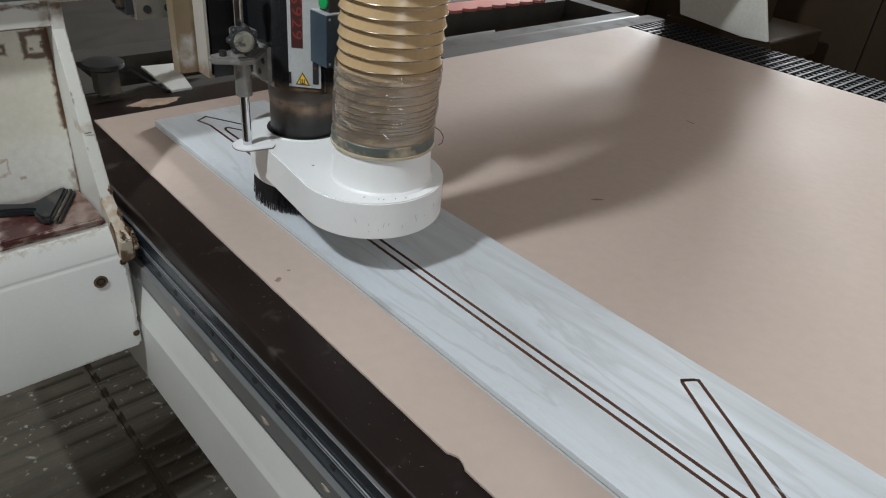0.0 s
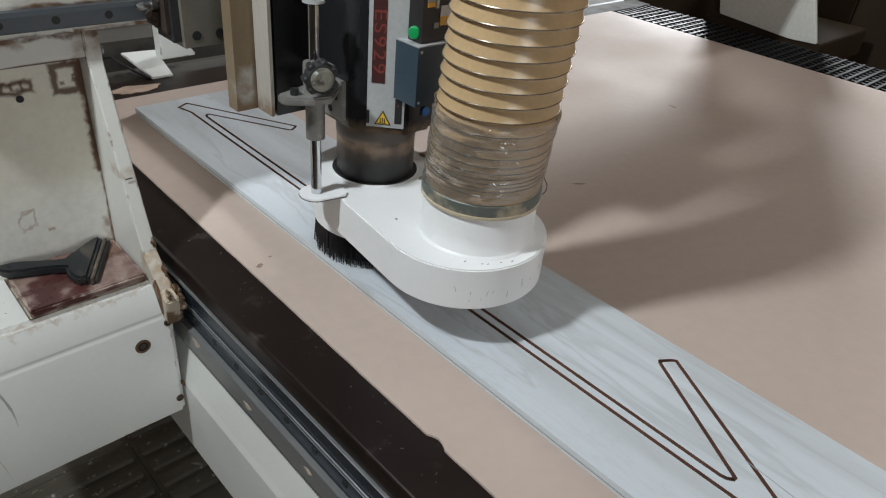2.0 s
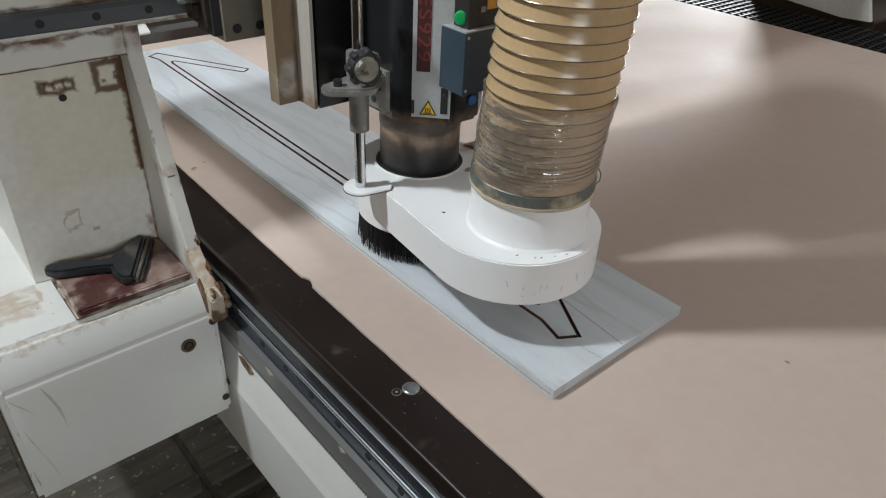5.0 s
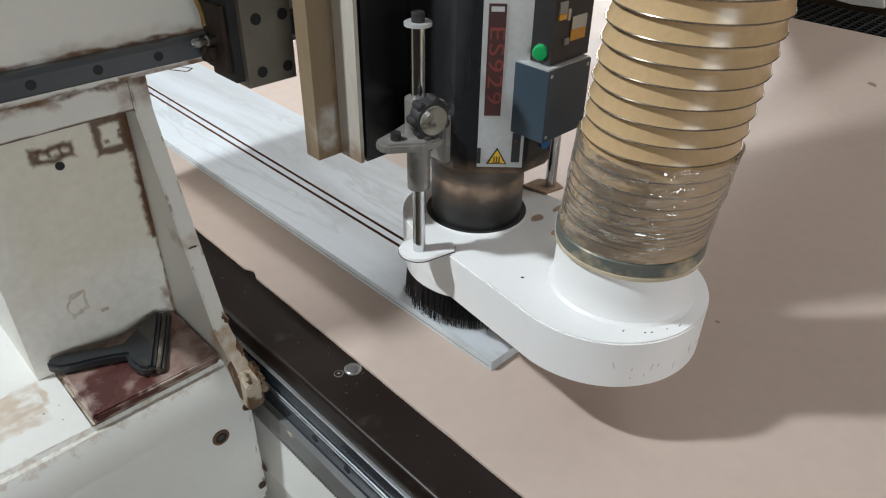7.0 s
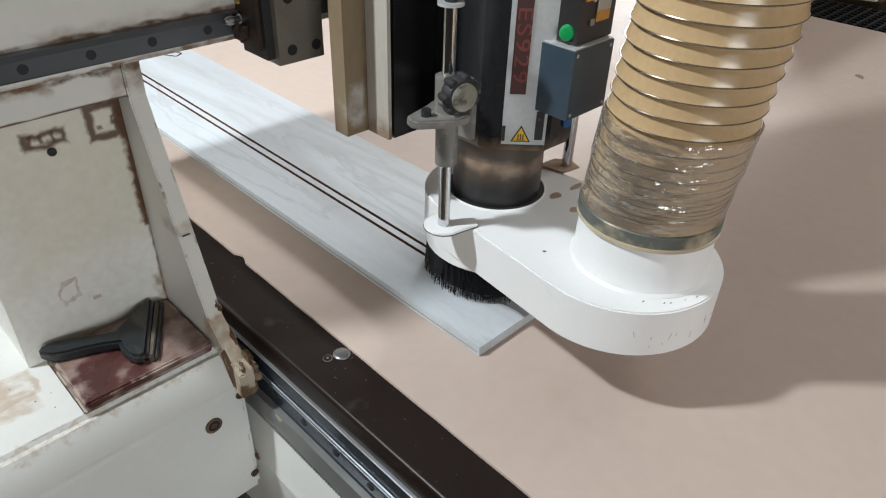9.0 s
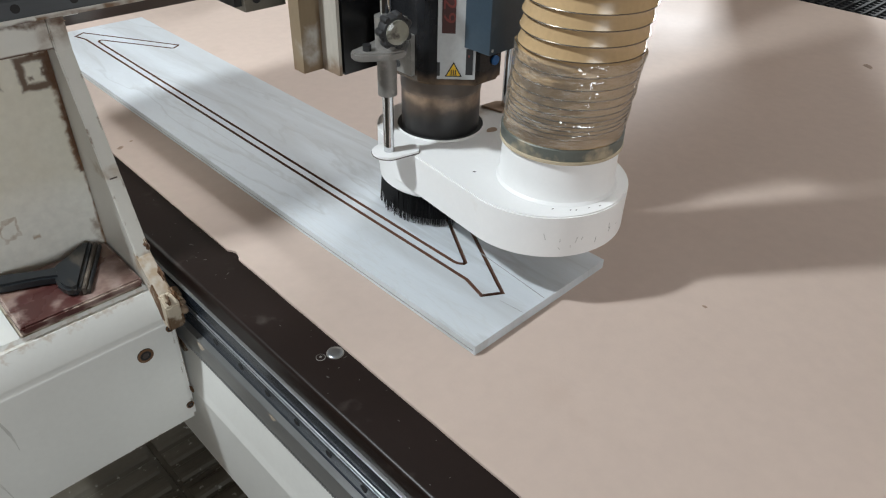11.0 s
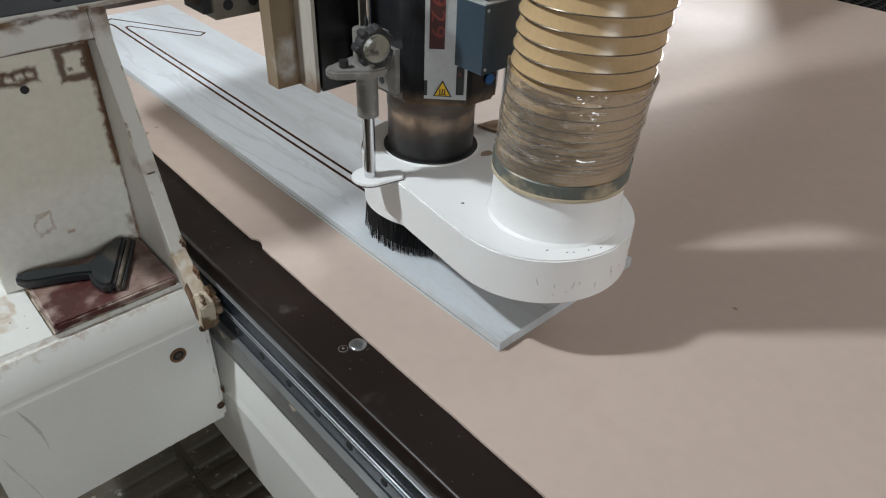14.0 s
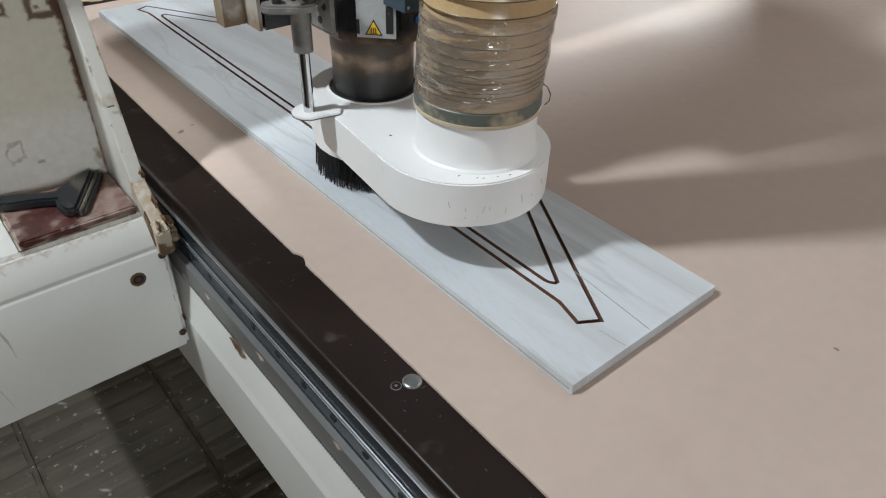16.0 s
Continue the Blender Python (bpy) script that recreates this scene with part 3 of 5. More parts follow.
def table():
    t = thing("router_table", (0.9, -0.5, -TOP), "dark brown edged CNC router table on a cream steel frame", "machine table")
    part("table_bed", box(-0.03, 2.05, YN - 0.1, 1.2, -0.06, -0.0105, 0.002), DARK, t)
    part("side_strip", prism([(-0.0640, -0.0335), (0.012, -0.0335), (0.012, -0.0032), (-0.0590, -0.0032), (-0.0612, -0.0037), (-0.0629, -0.0052), (-0.0638, -0.0074), (-0.0640, -0.0098)], "y", YN - 0.1, 1.2, 0), DARK, t, "dark brown glossy table edge", smooth=True)
    part("end_strip", box(0.013, 0.95, 1.082, 1.165, -0.0104, -0.0030, 0.001), DARK, t)
    part("end_bar", box(0.955, 2.07, 1.084, 1.165, -0.0104, -0.0025, 0.001), ENDM, t, "dark grey painted end bar")
    part("end_beam", box(0.012, 2.07, 1.205, 1.262, -0.09, -0.0125, 0.003), ENDM, t)
    for x in (0.012, 1.985):
        part("end_beam", box(x, x + 0.085, 1.2625, 1.60, -0.09, -0.010, 0.003), ENDM, t)
    part("cross_beam", box(0.10, 1.98, 1.50, 1.60, -0.09, -0.013, 0.003), ENDM, t)
    # Black sheet sunk in the end frame: the opening's darkness put into colour.
    part("void_sheet", box(0.10, 1.98, 1.263, 1.50, -0.30, -0.29, 0.003), BLACKM, t)
    cap = part("edge_bolt", lathe([(0.0085, 0), (0.0085, 0.0008), (0.0076, 0.0014), (0.004, 0.0017), (0, 0.0018)], (-0.0125, -0.2425, -0.0032), n=28), STEEL, t, "round bright bolt head", smooth=True)
    part("bolt_ring", lathe([(0.0100, 0), (0.0100, 0.0005)], (-0.0125, -0.2425, -0.0032), n=28), GREYC, cap)
    mark_ = part("sunk_screw", lathe([(0.0055, 0), (0.0055, 0.0005)], (-0.0285, -0.2375, -0.0032), n=20), GREYC, t)
    part("screw_core", lathe([(0.0047, 0), (0.0047, 0.0008)], (-0.0285, -0.2375, -0.0032), n=20), DARK, mark_)
    part("screw_core", lathe([(0.0016, 0), (0.0016, 0.0011)], (-0.0285, -0.2375, -0.0032), n=10), GREYC, mark_)
    # grid along the far long side
    bm = bmesh.new()
    for i in range(9):
        x = 1.822 + 0.028 * i
        box(x, x + 0.008, YN, 1.083, -0.012, -0.004, 0, bm)
    for j in range(116):
        y = YN + 0.028 * j
        box(1.822, 2.054, y, y + 0.008, -0.0115, -0.001, 0, bm)
    part("side_grid", bm, MESHM, t, "black plastic grid strip", kind="stuff")
    part("frame_wall", box(-0.062, -0.04, YN - 0.1, 1.2, -0.25, -0.041, 0.002), BLACKM, t, "black side of the frame behind the rail")
    # linear rail with countersunk holes
    prof = [(-0.0625, -0.0880), (-0.0712, -0.0880), (-0.0700, -0.0850), (-0.0700, -0.0625), (-0.0696, -0.0585), (-0.0676, -0.0555), (-0.0676, -0.0360), (-0.0662, -0.0342), (-0.0625, -0.0342)]
    rail = part("linear_rail", prism(prof, "y", YN - 0.1, 1.2, 0), RAILM, t, "dark polished steel linear rail")
    for x, z, r in ((-0.0692, -0.0585, 0.0013), (-0.0703, -0.0622, 0.0006), (-0.0668, -0.0346, 0.0010)):
        part("rail_lip", rod((x, YN - 0.1, z), (x, 1.2, z), r, 12), LIP, rail, "bright rail edge", smooth=True)
    for i in range(40):
        y = -1.2 + 0.06 * i
        if y < 1.15:
            part("rail_hole", lathe([(0.0050, 0), (0.0050, 0.0008)], (-0.0699, y, -0.0745), (-1, 0, 0), 16), BLACKM, rail)
    part("rail_ledge", box(-0.0672, -0.0642, YN - 0.1, 1.2, -0.0338, -0.0325, 0.0004), BARM, t, "dull grey rail top")
    part("rack_bar", box(-0.0790, -0.0625, YN - 0.1, 1.2, -0.1215, -0.0885, 0.0012), BARM, t, "grey steel bar under the rail")
    bm = bmesh.new()
    for i in range(430):
        y = -0.9 + 0.0047 * i
        box(-0.0790, -0.0625, y, y + 0.0027, -0.1290, -0.1220, 0, bm)
    part("rack_teeth", bm, BARM, t, "fine steel rack teeth", kind="stuff")
    for y, z, a in ((-0.03, -0.098, 0.010), (0.12, -0.104, 0.008), (-0.20, -0.094, 0.007), (0.40, -0.10, 0.012), (0.26, -0.11, 0.010), (0.52, -0.095, 0.012)):
        part("rust_smear", prism([(y + a * math.cos(q) * (0.8 + 0.4 * math.sin(3 * q)), z + 0.5 * a * math.sin(q)) for q in [2 * math.pi * i / 14 for i in range(14)]], "x", -0.0793, -0.0789, 0), STAIN, t, "brown grease smear")
    part("frame_beam", prism([(-0.0625, -0.345), (-0.0875, -0.345), (-0.0875, -0.205), (-0.0840, -0.192), (-0.0700, -0.1295), (-0.0625, -0.1295)], "y", YN - 0.1, 1.2, 0.002), CREAM, t, "cream painted frame beam")
    part("rust_smear", prism([(0.03, -0.148), (0.045, -0.141), (0.062, -0.138), (0.072, -0.143), (0.06, -0.152), (0.042, -0.157)], "x", -0.0772, -0.0752, 0), RUST, t, "brown rust smear")
    for y in (-1.8, 0.95):
        for x in (0.10, 1.95):
            part("leg", box(x, x + 0.09, y, y + 0.09, -TOP, -0.346, 0.004), CREAM, t)
    # sheet
    s = thing("mdf_sheet", (0.9, -0.5, -0.006), "large raw brown MDF sheet lying on the router table", "sheet")
    pts = [(edge_x(YN), YN), (XR, YN), (XR, YF), (edge_x(YF), YF)]
    left = []
    rnd = random.Random(4)
    y = YF - 0.01
    while y > YN:
        w = 0.0006 * (rnd.random() - 0.5)
        d = abs(y + 0.004)
        if d < 0.014:
            w += 0.006 * (1 - d / 0.014) ** 0.6
        left.append((edge_x(y) + w, y))
        y -= 0.004 if abs(y) < 0.05 else 0.02
    part("sheet", prism([(edge_x(YN), YN), (XR, YN), (XR, YF), (edge_x(YF), YF)] + left, "z", -0.0029, 0.0, 0), MDF, s)
    rk = random.Random(8)

    def mark(x, y, a, b2, turn, m, owner, name, z):
        pts = []
        for i in range(14):
            q = 2 * math.pi * i / 14
            k = 0.75 + 0.5 * rk.random()
            u, v = a * math.cos(q) * k, b2 * math.sin(q) * k
            pts.append((x + u * math.cos(turn) - v * math.sin(turn), y + u * math.sin(turn) + v * math.cos(turn)))
        part(name, prism(pts, "z", z - 0.0004, z + 0.00025, 0), m, owner)

    for x, y, a, b2 in ((0.0202, 0.388, 0.006, 0.004), (1.406, -0.313, 0.016, 0.008), (0.365, -0.486, 0.003, 0.002), (0.62, 0.29, 0.012, 0.003), (1.15, 0.42, 0.012, 0.003), (0.044, 0.40, 0.003, 0.002), (1.02, -0.55, 0.006, 0.004), (0.60, -0.72, 0.005, 0.002)):
        mark(x, y, a, b2, rk.random() * 3, MARK, s, "mark", 0.0)
    for i in range(60):
        mark(-0.056 + 0.052 * rk.random(), -0.45 + 1.3 * rk.random(), 0.0006 + 0.0022 * rk.random() ** 4, 0.0005, rk.random() * 3, DUSTY, t, "dust_fleck", -0.0032)
    return t


table()


def board():
    """White board with the routed outline of a long bow."""
    th = 0.0131
    ob = thing("marble_board", (0.219, 0.32, 0.0), "white marble-pattern laminate board with a routed outline on the sheet", "board")
    m1 = [(0.1765, -0.262), (0.1669, -0.2966), (0.1895, -0.3101), (0.3117, -0.0999), (0.3085, -0.096), (0.2955, -0.0874), (0.2915, -0.090)]
    tipc = [(0.2035, -0.232), (0.2005, -0.2365), (0.1965, -0.2365), (0.1925, -0.231), (0.1912, -0.225)]
    mid = 0.327
    near = m1 + tipc
    far = [(x, 2 * mid - y) for x, y in near][::-1]
    path = near + far
    cut = bmesh.new()
    w = 0.0025
    n = len(path)
    ins, outs = [], []
    for i, p in enumerate(path):
        a, b = Vector(path[i - 1]), Vector(path[(i + 1) % n])
        p = Vector(p)
        d1, d2 = (p - a).normalized(), (b - p).normalized()
        nrm = Vector((-d1.y, d1.x)) + Vector((-d2.y, d2.x))
        nrm.normalize()
        k = 1 / max(0.5, nrm.dot(Vector((-d1.y, d1.x))))
        ins.append(p + nrm * w * k)
        outs.append(p - nrm * w * k)
    depth = 0.0055
    vs = [[cut.verts.new((q.x, q.y, z)) for q in pts] for pts, z in ((ins, th - depth), (outs, th - depth), (outs, th + 0.004), (ins, th + 0.004))]
    for i in range(n):
        j = (i + 1) % n
        for k in range(4):
            f = cut.faces.new((vs[k][i], vs[k][j], vs[(k + 1) % 4][j], vs[(k + 1) % 4][i]))
            f.material_index = 1
    slab = box(0.0965, 0.3385, -0.3535, 0.992, 0.0002, th, 0.0022)
    body = part("board_body", slab, [BOARD, GROOVE], ob, "pale grey-white board with grey veins")
    cutter = part("cutter", cut, [BOARD, GROOVE], ob)
    mod = body.modifiers.new("cut", "BOOLEAN")
    mod.operation, mod.object, mod.solver = "DIFFERENCE", cutter, "EXACT"
    dg = bpy.context.evaluated_depsgraph_get()
    dg.update()
    me = bpy.data.meshes.new_from_object(body.evaluated_get(dg))
    body.modifiers.clear()
    body.data = me
    bpy.data.objects.remove(cutter)
    part("edge_seam", box(0.0957, 0.0966, -0.350, 0.988, 0.0050, 0.0056, 0), GREYBAR, ob)
    part("print_line", prism([(0.2185, -0.351), (0.2197, -0.351), (0.2315, -0.232), (0.2307, -0.232)], "z", th - 0.001, th + 0.0002, 0), GREYBAR, ob, "thin grey printed vein")
    part("print_line", prism([(0.1795, -0.351), (0.1802, -0.351), (0.1765, -0.318), (0.1760, -0.318)], "z", th - 0.001, th + 0.0002, 0), GREYBAR, ob, "thin grey printed vein")


board()


# ---- the gantry (its own coordinates: those at the clip's start) ----
def gantry():
    g = thing("gantry", (-0.2, 0.8, -0.26), "cream painted steel gantry with rust stains and a steel rail", "gantry")
    X0 = -0.362
    # foot box on the side of the table
    prof = [(0.673, -0.2555), (0.673, -0.066), (0.700, -0.0225), (1.20, -0.0225), (1.20, -0.2555)]
    foot = part("foot_box", prism(prof, "x", X0, -0.0905, 0.006, seg=4), CREAM, g, "cream foot box of the gantry", smooth=True)
    for x, y, z, r in ((-0.1373, 0.6722, -0.1031, 0.0085), (-0.0985, 0.6722, -0.2244, 0.0045), (-0.0985, 0.6722, -0.079, 0.0045)):
        part("bolt_hole", lathe([(r * 1.25, 0), (r * 1.25, 0.0012), (r, 0.0016), (r * 0.8, 0.0006), (0, 0.0006)], (x, y + 0.001, z), (0, -1, 0), 20), [BLACKM], foot)
    for x, z, r in ((-0.1373, -0.1031, 0.0085), (-0.0985, -0.2244, 0.0045), (-0.0985, -0.079, 0.0045)):
        part("hole_ring", lathe([(r * 1.25, 0), (r * 1.25, 0.0003), (r * 0.85, 0.0003), (r * 0.85, 0)], (x, 0.6716, z), (0, -1, 0), 24, caps=False), RUST, foot)
        part("hole_screw", lathe([(r * 0.5, 0), (r * 0.45, 0.0005), (0, 0.0006)], (x, 0.6716, z), (0, -1, 0), 16), NOSE_MID, foot)
    sr = random.Random(31)
    for x, z0, z1, w in ((-0.318, -0.075, -0.15, 0.0020), (-0.350, -0.075, -0.11, 0.0010), (-0.346, -0.13, -0.235, 0.0012)):
        lft, rgt = [], []
        for i in range(13):
            f = i / 12
            ww = w * (0.25 + 0.75 * math.sin(math.pi * min(1, f * 1.1 + 0.05))) * (0.7 + 0.6 * sr.random())
            c = x + 0.004 * math.sin(f * 3 + x * 40) + 0.012 * f
            lft.append((c - ww, z0 + (z1 - z0) * f))
            rgt.append((c + ww, z0 + (z1 - z0) * f))
        part("run_mark", prism(lft + rgt[::-1], "y", 0.6727, 0.6732, 0), RUNM, foot, "faint dirty run mark")
    # column: recessed panel between side plates
    part("panel", box(-0.272, -0.105, 0.815, 1.14, -0.0222, 0.2645, 0.001), PANEL, g, "cream recessed column panel")
    part("side_plate", prism([(0.6640, -0.064), (0.6640, -0.024), (0.706, 0.020), (0.7860, 0.262), (0.7860, 0.3000), (1.14, 0.3000), (1.14, -0.0226), (0.699, -0.0226), (0.6725, -0.064)], "x", -0.1045, -0.086, 0.0015), FRAMEP, g, "sloping cream side plate")
    part("top_bar", box(-0.273, -0.105, 0.789, 1.14, 0.265, 0.2998, 0.002), FRAMEP, g)
    part("beam_lip", box(-0.290, 2.2, 0.781, 1.13, 0.3003, 0.3062, 0.001), LIPP, g, "rust-stained lower flange of the beam")
    part("beam", prism([(0.7895, 0.3065), (0.7895, 0.563), (1.13, 0.563), (1.13, 0.3065)], "x", -0.288, 2.2, 0.003), BEAMP, g, "cream painted gantry beam")
    prof = [(0.789, 0.3068), (0.777, 0.3068), (0.7758, 0.3085), (0.7758, 0.3250), (0.7785, 0.3300), (0.789, 0.3300)]
    rail = part("beam_rail", prism(prof, "x", -0.286, 2.15, 0), BRAIL, g, "dull grey steel rail with bolt holes")
    for i in range(38):
        x = -0.0733 - 0.06 * 3 + 0.06 * i
        part("rail_hole", lathe([(0.0048, 0), (0.0048, 0.0010)], (x, 0.7764, 0.3175), (0, -1, 0), 18), BLACKM, rail)
    # far leg
    part("far_leg", prism([(0.708, 0.004), (0.775, 0.18), (0.785, 0.30), (1.14, 0.30), (1.06, 0.02), (0.80, -0.001)], "x", 2.115, 2.133, 0.002), PANEL, g, "cream side plate of the far leg")
    part("far_foot", prism([(0.70, -0.09), (0.70, 0.0), (0.712, 0.003), (1.12, 0.003), (1.12, -0.09)], "x", 2.134, 2.56, 0.003), CABM, g, "dark brown foot of the far leg")
    part("far_column", box(2.134, 2.45, 0.86, 1.12, 0.004, 0.30, 0.003), CABM, g, "dark brown far column")
    # rust along the welds and where plates have been
    R = random.Random(11)
    for y, z, ln in ((0.7365, 0.118, 0.008),):
        part("scratch", box(-0.1010, -0.0920, y - 0.0012, y, z, z + 0.0012, 0), NOSE_MID, g)
    for i in range(34):
        x, z = -0.60 + 0.50 * R.random(), -0.2225
        part("fleck", lathe([(0.0005 + 0.0010 * R.random() ** 2, 0), (0.0004, 0.0003)], (x, 0.705 + 0.20 * R.random(), -0.0225), n=7), RUST, g)
    part("panel_hole", lathe([(0.0045, 0), (0.0045, 0.0014)], (-0.182, 0.8142, 0.2185), (0, -1, 0), 18), BLACKM, g)
    part("top_stud", lathe([(0.011, 0), (0.009, 0.003), (0.005, 0.004), (0.005, 0.010)], (-0.309, 0.90, -0.0222), n=20), RUST, g, "rusty stud")
    # dirt where the paint is rubbed
    part("dirt", prism([(0.6634, -0.058), (0.6634, -0.026), (0.680, -0.008), (0.690, -0.022), (0.672, -0.06)], "x", -0.1047, -0.0858, 0), RUST, g, "rust-brown grime")
    # lubrication fitting at the rail
    part("lug_block", prism([(0.650, -0.067), (0.650, -0.030), (0.662, -0.019), (0.672, -0.020), (0.6722, -0.067)], "x", -0.1046, -0.0856, 0.002), LUGM, g, "chipped brownish foot of the side plate")
    tip_ = part("carriage_end", box(-0.0878, -0.066, 0.685, 0.70, -0.086, -0.042, 0.003), BLACKM, g, "black carriage end seal")
    for (x, y, z), r in (((-0.0865, 0.664, -0.030), 0.016), ((-0.0860, 0.660, -0.054), 0.013), ((-0.0875, 0.690, -0.005), 0.014), ((-0.088, 0.712, 0.03), 0.010), ((-0.098, 0.656, -0.022), 0.010), ((-0.102, 0.690, -0.014), 0.009), ((-0.078, 0.674, -0.041), 0.014), ((-0.0905, 0.674, -0.20), 0.006)):
        lump = bmesh.new()
        bmesh.ops.create_icosphere(lump, subdivisions=3, radius=1.0)
        for vv in lump.verts:
            k = 0.75 + 0.5 * noise.noise(vv.co * 2.2 + Vector((x, y, z)) * 90) + 0.25 * noise.noise(vv.co * 6)
            vv.co = Vector((vv.co.x * r * 0.35 * k + x, vv.co.y * r * k + y, vv.co.z * r * k + z))
        part("dirt_lump", lump, RUST, g, "caked brown dirt", smooth=True)
    fit_ = part("grease_fitting", lathe([(0.0075, 0), (0.0075, 0.012), (0.0058, 0.014), (0.0058, 0.021), (0.0070, 0.022), (0.0070, 0.026), (0.0045, 0.028), (0.0045, 0.034), (0.0056, 0.035), (0.0045, 0.040), (0.0020, 0.042)], (-0.0775, 0.690, -0.037), (-0.003, -0.036, -0.010), 20), FITM, g, "dusty tan grease fitting", smooth=True)
    part("fitting_elbow", lathe([(0.0062, 0), (0.0062, 0.012), (0.0045, 0.014)], (-0.079, 0.672, -0.043), (-1, -0.1, -0.3), 18), FITM, fit_, smooth=True)
    part("seal_plate", box(-0.0915, -0.0860, 0.690, 0.698, -0.245, -0.078, 0.001), LUGM, g, "chipped edge plate of the foot")
    part("rail_carriage", box(-0.0875, -0.066, 0.7005, 0.98, -0.086, -0.042, 0.003), BLACKM, g)
    return g


GANTRY = gantry()


def slab_and_scraper():
    s = thing("maroon_tile", (-0.18, 0.75, -0.022), "worn maroon tile lying on the gantry foot", "tile")
    part("tile_backing", prism([(-0.2548, 0.7030), (-0.1080, 0.7030), (-0.1080, 0.8128), (-0.2548, 0.8128)], "z", -0.0222, -0.0202, 0.001), LUGM, s, "pale dirty tile underside")
    part("tile_body", prism([(-0.252, 0.702), (-0.107, 0.702), (-0.107, 0.812), (-0.252, 0.812)], "z", -0.0201, -0.0085, 0.0022), MAROON, s, "maroon glaze with dusty scuffs")
    b = thing("scraper", (-0.2, 0.76, -0.008), "dark plastic hand scraper with a dirty blade resting on the tile", "scraper")
    up = -0.0084
    shaft = [(-0.252, 0.8000, 0.0100), (-0.244, 0.7965, 0.0125), (-0.232, 0.7910, 0.0128), (-0.215, 0.7830, 0.0108), (-0.198, 0.7745, 0.0100), (-0.186, 0.7690, 0.0115), (-0.172, 0.7620, 0.0140)]
    left = [(x + 0.405 * w, y + 0.915 * w) for x, y, w in shaft]
    right = [(x - 0.405 * w, y - 0.915 * w) for x, y, w in shaft]
    tip = [(-0.2595, 0.7990), (-0.2605, 0.8035), (-0.2570, 0.8085)]
    hd = part("handle", prism(tip + left + right[::-1], "z", up + 0.0005, up + 0.0135, 0.004, seg=4), BRUSHM, b, "dark blue-grey plastic handle", smooth=True)
    part("hang_hole", lathe([(0.0030, 0), (0.0030, 0.0006)], (-0.2465, 0.7975, up + 0.0133), n=16), BLACKM, hd)
    part("head", prism([(-0.185, 0.7800), (-0.170, 0.7890), (-0.150, 0.8020), (-0.136, 0.8090), (-0.1235, 0.8085), (-0.1745, 0.7170), (-0.184, 0.7175), (-0.1905, 0.7260), (-0.1925, 0.7420), (-0.190, 0.7580)], "z", up + 0.0005, up + 0.0145, 0.004, seg=4), BRUSHM, b, "flared dark plastic head", smooth=True)
    part("blade", prism([(-0.1228, 0.8070), (-0.1190, 0.8035), (-0.1700, 0.7140), (-0.1742, 0.7165)], "z", up + 0.0005, up + 0.0100, 0.001), BLADEM, b, "dirty brownish rubber blade")
    part("blade_clip", prism([(-0.1185, 0.8032), (-0.1160, 0.8005), (-0.1655, 0.7140), (-0.1695, 0.7140)], "z", up + 0.0005, up + 0.0070, 0.001), BRUSHM, b)
    return s, b


TILE, SCRAPER = slab_and_scraper()

# ---- the router head (coordinates at the clip's start) ----
SX, SY = 0.177, 0.567    # spindle axis
HX, HY = 0.177, 0.366    # hose axis


def hood_outline(ra, rb, n=40):
    """Two circles and their tangents, seen from above."""
    hx, hy = 0.172, 0.383
    pts = []
    d = Vector((hx - SX, hy - SY))
    L, base = d.length, math.atan2(d.y, d.x)
    th = math.acos((ra - rb) / L)
    for i in range(n + 1):
        a = base + th + (2 * math.pi - 2 * th) * i / n
        pts.append((SX + ra * math.cos(a), SY + ra * math.sin(a)))
    for i in range(n + 1):
        a = base - th + 2 * th * i / n
        pts.append((hx + rb * math.cos(a), hy + rb * math.sin(a)))
    return pts


